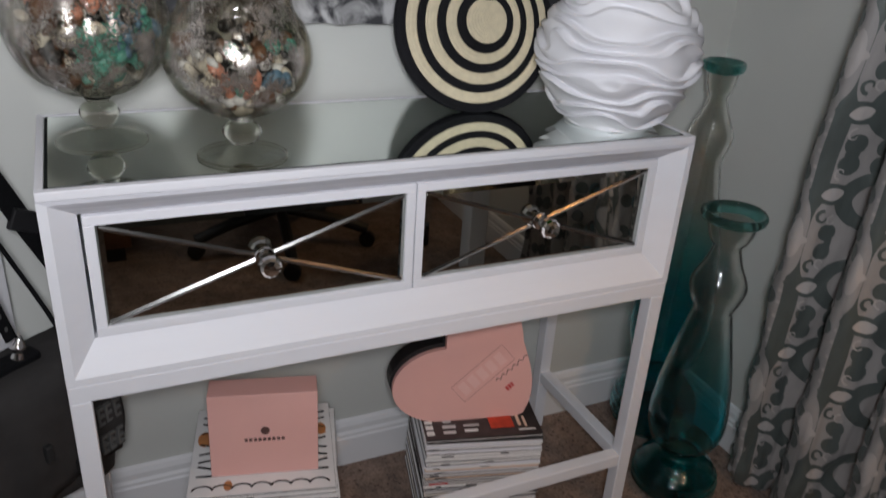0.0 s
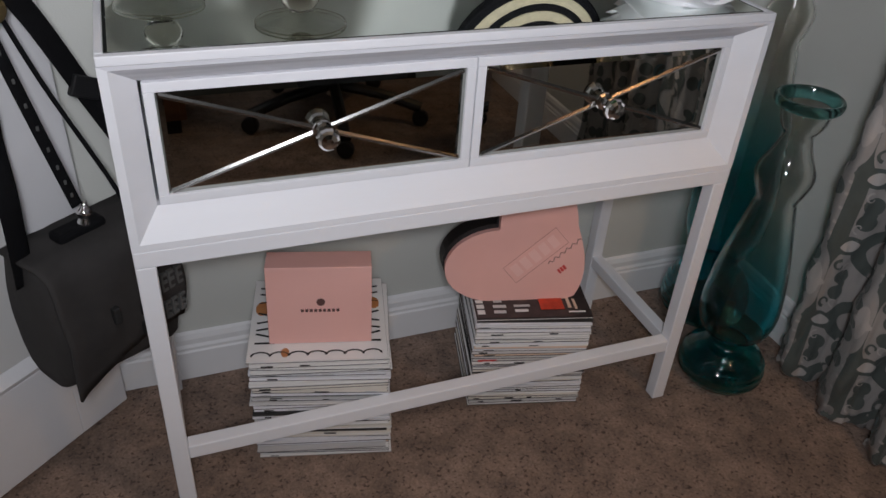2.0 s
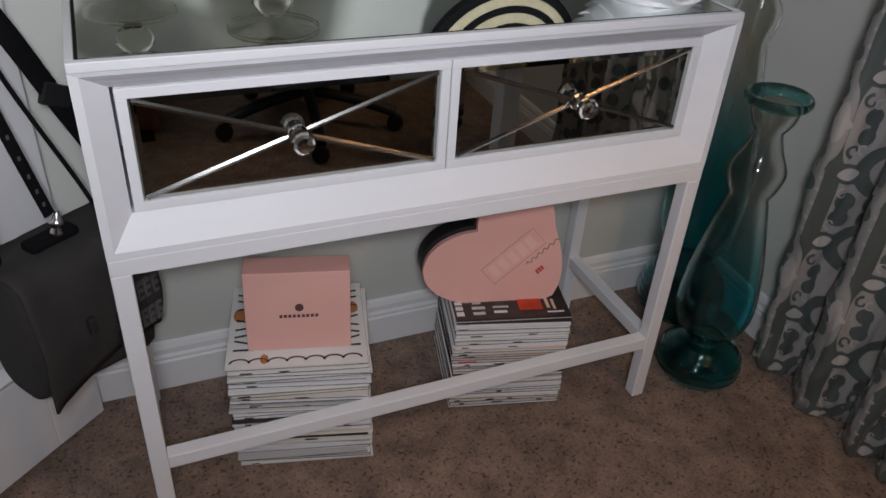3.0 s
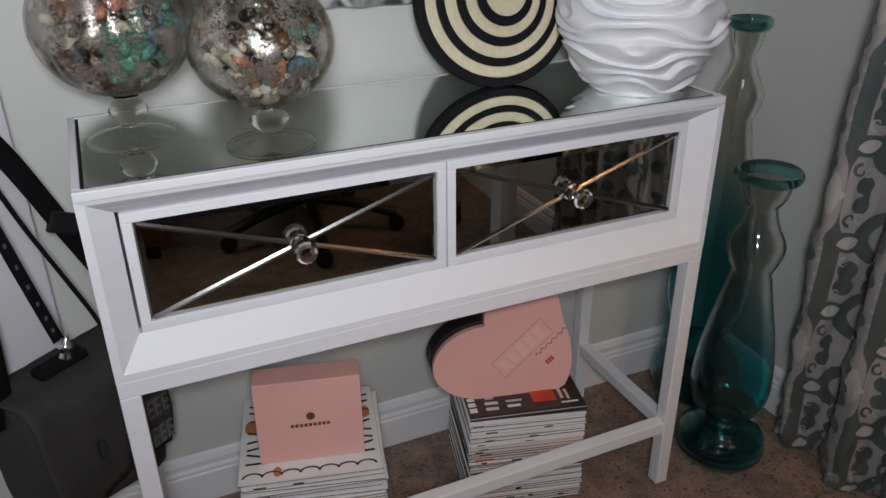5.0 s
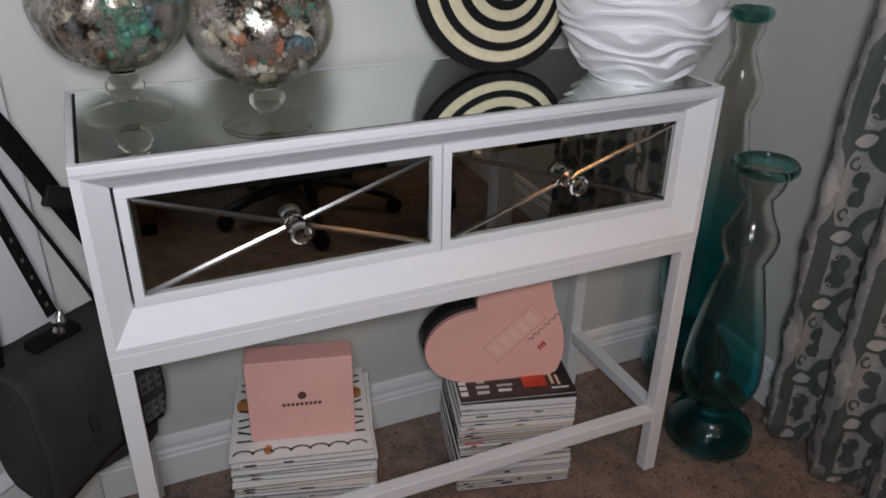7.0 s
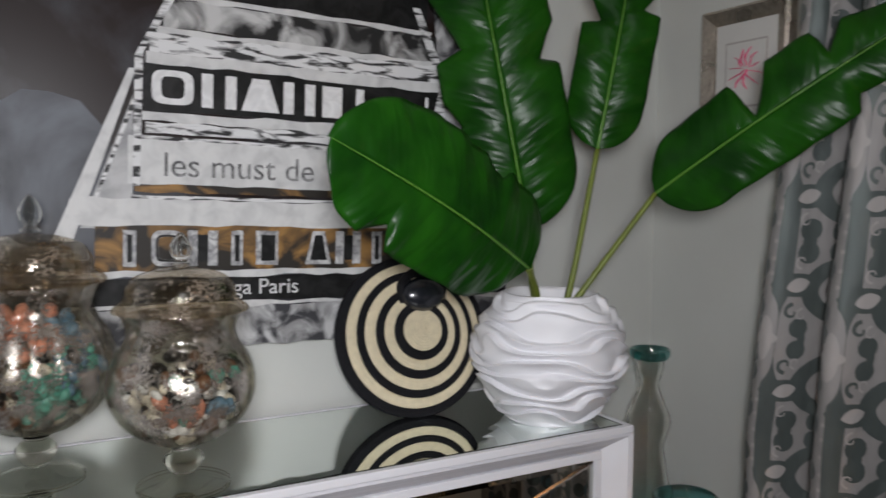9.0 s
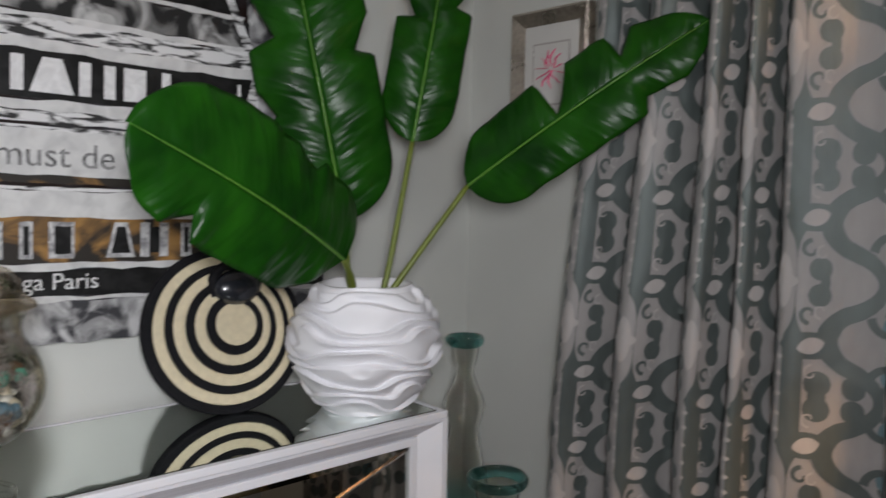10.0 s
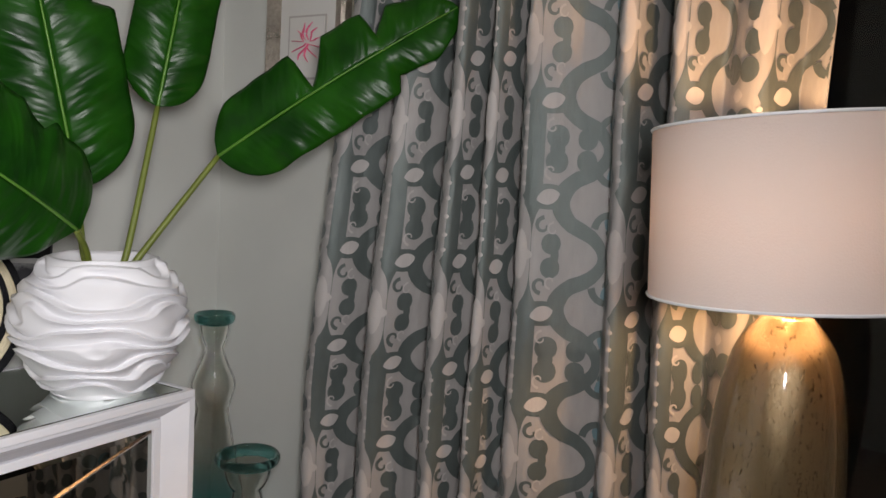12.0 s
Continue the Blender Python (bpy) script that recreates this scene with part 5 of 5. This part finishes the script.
def framed_print():
    g = thing("framed_print", "small champagne-framed pink flower print on the wall", "picture", Matrix.Translation((RIGHT - 0.001, 0.101, 1.402)) @ Matrix.Rotation(radians(-90), 4, "Z"))
    w, h, f = 0.102, 0.130, 0.030
    for k, (a, b) in enumerate((((-w, -h), (w, -h)), ((w, -h), (w, h)), ((w, h), (-w, h)), ((-w, h), (-w, -h)))):
        rings = []
        for (x, z) in (a, b):
            sx, sz = math.copysign(1, x), math.copysign(1, z)
            rings.append([(x, 0, z), (x, -0.020, z), (x - sx * 0.006, -0.026, z - sz * 0.006), (x - sx * 0.016, -0.020, z - sz * 0.016), (x - sx * f, -0.012, z - sz * f), (x - sx * f, 0, z - sz * f)])
        part("moulding", loft(rings), FRAMESILVER, g)
    part("mount", boxes(((-w + f, -0.009, -h + f), (w - f, -0.002, h - f))), MAT, g, "white mount board")
    part("inner_mount", boxes(((-0.049, -0.0105, -0.064), (0.049, -0.009, 0.064))), MAT2, g, "grey inner mount line")
    part("sheet", boxes(((-0.045, -0.0115, -0.060), (0.045, -0.0105, 0.060))), MAT, g)
    for n in range(11):
        a = n * 2 * math.pi / 11 + 0.2
        pts = [(0.002 + 0.038 * f * math.cos(a) + 0.006 * math.sin(5 * f + n), -0.0120, 0.010 + 0.040 * f * math.sin(a)) for f in (0.1, 0.4, 0.7, 1.0)]
        part("petal", tube(spline(pts, 4), [0.002 + 0.0035 * math.sin(math.pi * i / 12) for i in range(13)], 6, 0.15), FLOWERPINK, g)


framed_print()

# ---- glass floor vases ----


def glass_vase(x, y, h, rs, top, lip, label, z0, z1):
    mt = graded_glass("teal_graded_glass", (0.10, 0.70, 0.76), (0.985, 0.985, 0.96), z0 * h, z1 * h)
    g = thing("floor_vase", label, "vase", Matrix.Translation((x, y, 0.003)), group="teal floor vases")
    pr = [(0.0004, 0.0), (0.066, 0.0), (0.088, 0.015), (0.094, 0.045), (0.088, 0.085), (0.068, 0.118), (0.046, 0.140), (0.042, 0.152), (0.050, 0.168), (0.068, 0.195), (0.080, 0.240), (0.083, 0.290),
          (0.079, 0.360), (0.068, 0.460), (0.053, 0.560), (0.041, 0.640), (0.0380, 0.665), (0.0465, 0.705), (0.0525, 0.745), (0.0495, 0.775), (0.037, 0.820), (0.0285, 0.865), (0.028, 0.885), (0.036, 0.905), (0.042, 0.930), (0.046, 0.966)]
    # both vases share one neck; the body below it takes up the difference in height
    neck = 1 - 0.335 * 0.60 / h
    up = lambda z: (z / 0.665 * neck if z < 0.665 else 1 - (1 - z) * 0.60 / h) * h

    def slim(z):
        k = rs + (top - rs) * min(1.0, max(0.0, (z - 0.40) / 0.30))
        return k + (lip - k) * min(1.0, max(0.0, (z - 0.80) / 0.10))

    pr = smooth_profile([(r * slim(z), up(z)) for r, z in pr], 9)
    ripple = lambda a, z: 1 + 0.014 * math.sin(z * 400) * min(1.0, max(0.0, (0.16 - z) / 0.03))
    part("body", lathe(hollow(pr, 0.0045), 72, ripple, False), mt, g, smooth=True)
    rim = [(0.0465, 0.962), (0.055, 0.968), (0.0605, 0.980), (0.0605, 0.994), (0.056, 1.0), (0.051, 0.996), (0.047, 0.976), (0.0445, 0.964)]
    part("rim", lathe(smooth_profile([(r * lip, up(z)) for r, z in rim], 4), 64, lambda a, z: 1 + 0.02 * math.sin(3 * a + 0.5), False), RIMTEAL, g, "thick teal glass rim", True)


glass_vase(1.102, 0.028, 0.630, 0.93, 1.0, 0.97, "wavy-sided glass floor vase, deep teal below and clear above", 0.26, 0.62)
glass_vase(1.200, 0.226, 0.852, 1.05, 0.86, 0.68, "taller wavy-sided glass floor vase, deep teal below and clear above", 0.36, 0.66)

# ---- curtain ----
KNOTS = [(0.012, 1.26), (-0.058, 1.180), (-0.118, 1.268), (-0.184, 1.172), (-0.244, 1.268), (-0.301, 1.174), (-0.336, 1.258), (-0.369, 1.180), (-0.405, 1.255), (-0.440, 1.190),
         (-0.515, 1.226), (-0.573, 1.240), (-0.608, 1.172), (-0.656, 1.265), (-0.691, 1.170), (-0.746, 1.215), (-0.801, 1.175), (-0.841, 1.225), (-0.876, 1.205)]
RIDGES = (-0.058, -0.184, -0.301, -0.369, -0.440, -0.608, -0.691, -0.801)


def fold(y):
    for (a, xa), (b, xb) in zip(KNOTS, KNOTS[1:]):
        if a >= y >= b:
            f = (a - y) / (a - b)
            f = 0.5 - 0.5 * math.cos(math.pi * f)
            # full round ridges, narrow valleys
            return xa + (xb - xa) * f ** 0.65 if xb < xa else xb + (xa - xb) * (1 - f) ** 0.65
    return KNOTS[-1][1]


FY = np.linspace(KNOTS[0][0], KNOTS[-1][0], 600)
FX = np.array([fold(y) for y in FY])
FU = np.concatenate([[0], np.cumsum(np.hypot(np.diff(FX), np.diff(FY)))])
CU, CTOP = float(FU[-1]), 2.22


def on_cloth(u, z, lift=0.0):
    """A place on the curtain: u along the cloth, z its height."""
    u = min(max(u, 0.0), CU)
    y, x = float(np.interp(u, FU, FY)), float(np.interp(u, FU, FX))
    e = 0.004
    ya, yb = np.interp([max(u - e, 0), min(u + e, CU)], FU, FY)
    xa, xb = np.interp([max(u - e, 0), min(u + e, CU)], FU, FX)
    n = Vector((yb - ya, -(xb - xa), 0)).normalized()
    if n.x > 0:
        n = -n
    low = max(0.0, 1 - z / 0.9)
    mid = 1.220
    amp = 1.0 - 0.35 * low + 0.05 * math.sin(z * 3 + u * 2)
    drift = 0.012 * math.sin(1.7 * z + 4 * u) + 0.008 * low * math.sin(9 * u) - 0.05 * low * (u / CU) ** 2
    drift -= 0.085 * min(1.0, max(0.0, (z - 0.75) / 0.7)) * (1 - u / CU) ** 3
    lift += 0.005 * noise.noise(Vector((u * 16, z * 3.5, 1.0))) + (0.0025 + 0.010 * low) * noise.noise(Vector((u * 26, z * (9 + 6 * low), 5.0))) + 0.007 * low * noise.noise(Vector((u * 55, z * 12, 9.0)))
    return Vector((mid + (x - mid) * amp + 0.043 * low, y + drift + 0.030 * low, z)) + n * lift


def curtain():
    g = thing("curtain", "full-length grey curtain with teal-grey satin scroll damask pattern", "curtain")
    nu, nz = 520, 60
    rings = [[on_cloth(CU * i / nu, 0.006 + (CTOP - 0.006) * (k / nz)) for i in range(nu + 1)] for k in range(nz + 1)]
    c = part("drape", loft(rings, False, False), SATIN, g, smooth=True)
    c.modifiers.new("thick", "SOLIDIFY").thickness = 0.0015
    V, ZMAX = 0.332, 1.86
    dark, pale, blue = bmesh.new(), bmesh.new(), bmesh.new()

    def ribbon(bm, pts, widths, lift, cross=6):
        rows = []
        for i, (u, z) in enumerate(pts):
            ua, za = pts[max(i - 1, 0)]
            ub, zb = pts[min(i + 1, len(pts) - 1)]
            du, dz = ub - ua, zb - za
            ln = math.hypot(du, dz) or 1
            nu_, nz_ = -dz / ln, du / ln
            w = widths if not isinstance(widths, list) else widths[i]
            row = []
            for j in range(cross + 1):
                o = w * (j / cross - 0.5)
                uu = u + nu_ * o
                row.append(None if uu < 0 or uu > CU else bm.verts.new(on_cloth(uu, max(0.008, z + nz_ * o), lift + 0.0022)))
            rows.append(row)
        for a, b in zip(rows, rows[1:]):
            for j in range(cross):
                q = (a[j], a[j + 1], b[j + 1], b[j])
                if all(q):
                    bm.faces.new(q)

    def blob(bm, u, z, ru, rz, lift, turn=0.0, point=1.0):
        n = 20
        ws, pts = [], []
        for k in range(n + 1):
            f = -1 + 2 * k / n
            pts.append((u + f * ru * math.cos(turn), z + f * ru * math.sin(turn)))
            ws.append(max(0.0008, 2 * rz * max(0.0, 1 - abs(f) ** 2) ** (0.5 * point)))
        ribbon(bm, pts, ws, lift)

    def spiral(bm, u, z, r, start, sense, turns, w, lift):
        n = 22
        pts, ws = [], []
        for k in range(n + 1):
            f = k / n
            rr = r * (1 - 0.75 * f)
            a = start + sense * turns * 2 * math.pi * f
            pts.append((u + rr * math.cos(a), z + rr * math.sin(a)))
            ws.append(w * (1 - 0.55 * f))
        ribbon(bm, pts, ws, lift, 4)

    ru = [float(np.interp(-y, -FY, FU)) for y in RIDGES]
    ru = [ru[0] - 0.17, *ru, ru[-1] + 0.17]
    half = V / 2
    for c, (ua, ub) in enumerate(zip(ru, ru[1:])):
        w = ub - ua
        k = min(1.15, w / 0.18)
        D = lambda f: ua + f * w
        shift = (0.176 if c < 5 else 0.301) + 0.006 * math.sin(c * 2.3)
        lobes = blue if c in (2, 4, 5) else dark
        # winding band, drawn in to the ridge at every leaf row
        pts, ws = [], []
        for q in range(int(ZMAX / 0.008)):
            z = 0.012 + q * 0.008
            ph = 2 * math.pi * (z - shift) / half
            pts.append((D(0.44 - 0.17 * math.copysign(abs(math.cos(ph)) ** 0.7, math.cos(ph))), z))
            ws.append((0.021 + 0.006 * math.cos(ph)) * k)
        ribbon(dark, pts, ws, 0.0012)
        # dark stripe down the ridge, broken by pale spindles
        pts, ws = [], []
        for q in range(int(ZMAX / 0.006)):
            z = 0.012 + q * 0.006
            f = ((z - shift) / V) % 1.0
            gap = max(0.0, 1 - (abs(f - 0.25) / 0.235) ** 4)
            pts.append((D(0.07), z))
            ws.append(max(0.0008, 0.024 * k * (1 - gap)))
        ribbon(dark, pts, ws, 0.0010, 8)
        for r in range(-1, int(ZMAX / V) + 2):
            zs = shift + (r - 0.75) * V
            zn = zs + half
            for zl in (zs - 0.092, zs + 0.092):
                blob(dark, D(0.17), zl, 0.034 * k, 0.020, 0.0011)
                blob(pale, D(0.175), zl, 0.0165 * k, 0.0120, 0.0021, 0.30, 1.5)
                for t in (-1, 1):
                    blob(lobes, D(0.70), zl + t * 0.035, 0.0185 * k, 0.019, 0.0013)
                    spiral(dark, D(0.66), zl + t * 0.046, 0.024 * k, math.pi, t, 0.95, 0.012, 0.0015)
                    blob(dark, D(0.88), zl + t * 0.034, 0.0165 * k, 0.017, 0.0013)
                blob(pale, D(0.79), zl, 0.011 * k, 0.009, 0.0020, 0.0, 2.2)
            # spindle row: three-lobed curl beside the ridge
            for t in (-1, 1):
                blob(dark, D(0.215), zs + t * 0.019, 0.0140 * k, 0.0165, 0.0014)
                spiral(dark, D(0.155), zs + t * 0.046, 0.012 * k, math.pi / 2 * t, t, 0.8, 0.007, 0.0014)
                spiral(pale, D(0.225), zs + t * 0.041, 0.010 * k, math.pi / 2 * t, t, 0.75, 0.0035, 0.0020)
                blob(dark, D(0.90), zs + t * 0.022, 0.015 * k, 0.017, 0.0013)
            blob(pale, D(0.0), zs, 0.040, 0.0095 * k, 0.0021, math.pi / 2, 1.2)
            blob(pale, D(0.0), zs, 0.012, 0.016 * k, 0.0022, math.pi / 2, 1.6)
            blob(dark, D(0.245), zs, 0.006 * k, 0.014, 0.0014)
            blob(dark, D(0.225), zn, 0.011 * k, 0.014, 0.0013)
            # plain row: figure-of-eight buds
            for t in (-1, 1):
                blob(dark, D(0.225), zn + t * 0.019, 0.0165 * k, 0.0185, 0.0014)
                blob(dark, D(0.455), zn + t * 0.017, 0.0140 * k, 0.0170, 0.0014)
                spiral(pale, D(0.185), zn + t * 0.034, 0.011 * k, math.pi / 2 * t, t, 0.75, 0.004, 0.0020)
            for q in (-0.055, -0.030, 0.0, 0.030, 0.055):
                blob(pale, D(0.0), zn + q, 0.0030, 0.0036, 0.0020)
    for bm, mt, lb in ((dark, MOTIF, "grey-green woven scroll pattern"), (blue, MOTIFBLUE, "dusty blue woven motifs"), (pale, PALEMOTIF, "pale woven leaf motifs")):
        o = part("pattern", bm, mt, g, lb, True)
        tagged(o, kind="stuff")
    return g


curtain()
pole = thing("curtain_pole", "slim metal curtain pole above the window", "curtain pole")
part("rod", tube([(1.22, y, 2.235) for y in (0.10, -0.6, -1.4, -2.0)], 0.012, 14), RODMETAL, pole, "", True)
for y in (0.05, -1.95):
    part("bracket", tube([(1.22, y, 2.235), (1.27, y, 2.235), (RIGHT, y, 2.235)], 0.008, 10), RODMETAL, pole)

# ---- table lamp on its side table ----
LX, LY, LB = 0.997, -0.866, 0.545


def table_lamp():
    g = thing("table_lamp", "lit table lamp, crooked pale drum shade on speckled amber glass base", "lamp", Matrix.Translation((LX, LY, LB)))
    b = [(0.0004, 0.0), (0.050, 0.0), (0.054, 0.008), (0.060, 0.06), (0.069, 0.14), (0.075, 0.23), (0.073, 0.31), (0.066, 0.385), (0.053, 0.440), (0.032, 0.472), (0.022, 0.480), (0.0004, 0.481)]
    part("base", lathe(smooth_profile(b, 6), 64), LAMPGLASS, g, "speckled amber mercury-glass base", True)
    part("neck", lathe([(0.0004, 0.479), (0.017, 0.479), (0.017, 0.488), (0.010, 0.492), (0.010, 0.530), (0.0004, 0.530)], 24), BRASS, g, "brass neck", True)
    rings = []
    for r, z in ((0.158, 0.496), (0.152, 0.680), (0.150, 0.680), (0.156, 0.496)):
        rings.append([(r * math.cos(2 * math.pi * i / 80), r * math.sin(2 * math.pi * i / 80), z) for i in range(80)])
    bm = loft(rings + [rings[0]], True, False)
    crooked = Matrix.Translation((0, 0, 0.582)) @ Matrix.Rotation(radians(-4.5), 4, (0.98, 0.2, 0)) @ Matrix.Translation((0, 0, -0.575))
    bmesh.ops.transform(bm, matrix=crooked, verts=bm.verts)
    part("shade", bm, SHADE, g, "pale linen drum shade", True)
    for r, z in ((0.1585, 0.496), (0.1525, 0.680)):
        pts = [(r * math.cos(a), r * math.sin(a), z) for a in (2 * math.pi * i / 64 for i in range(65))]
        part("trim", tube([crooked @ Vector(q) for q in pts], 0.0018, 6), TRIM, g, "thin pale shade trim", True)


table_lamp()
st = thing("side_table", "side table with a dark wooden top on a white column", "table", Matrix.Translation((LX, LY, 0)))
part("tabletop", lathe([(0.0004, 0.520), (0.19, 0.520), (0.195, 0.527), (0.195, 0.540), (0.19, 0.544), (0.0004, 0.544)], 48), DARKWOOD, st)
part("column", boxes(((0.028, -0.022, 0.03), (0.084, 0.034, 0.520)), bevel=0.004), TRIM, st, "square white column")
part("foot", boxes(((-0.09, -0.13, 0.002), (0.17, 0.13, 0.03)), bevel=0.006), DARKWOOD, st)

# ---- furniture behind the camera, seen in the drawer mirrors ----


def office_chair():
    g = thing("office_chair", "black swivel office chair on a five-star castor base", "chair", Matrix.Translation((0.62, -1.42, 0)) @ Matrix.Rotation(radians(25), 4, "Z"))
    part("seat", boxes(((-0.24, -0.23, 0.44), (0.24, 0.23, 0.52)), bevel=0.03), BLACKPLASTIC, g)
    part("backrest", boxes(((-0.21, -0.29, 0.60), (0.21, -0.23, 1.02)), bevel=0.025), BLACKPLASTIC, g)
    part("back_bar", tube([(0, -0.18, 0.46), (0, -0.30, 0.50), (0, -0.30, 0.75)], 0.02, 10), BLACKPLASTIC, g)
    part("column", tube([(0, 0, 0.09), (0, 0, 0.44)], 0.026, 16), CHROME, g, "chrome gas-lift column")
    for n in range(5):
        a = 2 * math.pi * n / 5
        leg = part("leg", tube(spline([(0.02 * math.cos(a), 0.02 * math.sin(a), 0.12), (0.16 * math.cos(a), 0.16 * math.sin(a), 0.10), (0.29 * math.cos(a), 0.29 * math.sin(a), 0.065)], 5), 0.018, 10), BLACKPLASTIC, g)
        bm = lathe([(0.0004, -0.012), (0.026, -0.012), (0.028, 0.0), (0.026, 0.012), (0.0004, 0.012)], 18)
        bmesh.ops.transform(bm, matrix=Matrix.Translation((0.29 * math.cos(a), 0.29 * math.sin(a), 0.030)) @ Matrix.Rotation(radians(90), 4, "X"), verts=bm.verts)
        part("castor", bm, BLACKPLASTIC, leg)


def wooden_chest():
    g = thing("wooden_chest", "dark brown wooden chest standing on the carpet", "chest", Matrix.Translation((-0.35, -1.62, 0)))
    part("body", boxes(((-0.45, -0.22, 0.05), (0.50, 0.22, 0.72)), bevel=0.004), DARKWOOD, g)
    part("top", boxes(((-0.47, -0.24, 0.72), (0.52, 0.24, 0.75)), bevel=0.004), DARKWOOD, g)
    part("plinth", boxes(((-0.43, -0.20, 0.0), (0.48, 0.20, 0.05))), BLACKPLASTIC, g)
    for n in range(3):
        z = 0.08 + n * 0.215
        d = part("drawer", boxes(((-0.43, 0.22, z), (0.48, 0.236, z + 0.195)), bevel=0.003), DARKWOOD, g)
        part("handle", tube([(-0.05, 0.25, z + 0.1), (0.10, 0.25, z + 0.1)], 0.006, 8), BLACKPLASTIC, d)


office_chair()
wooden_chest()
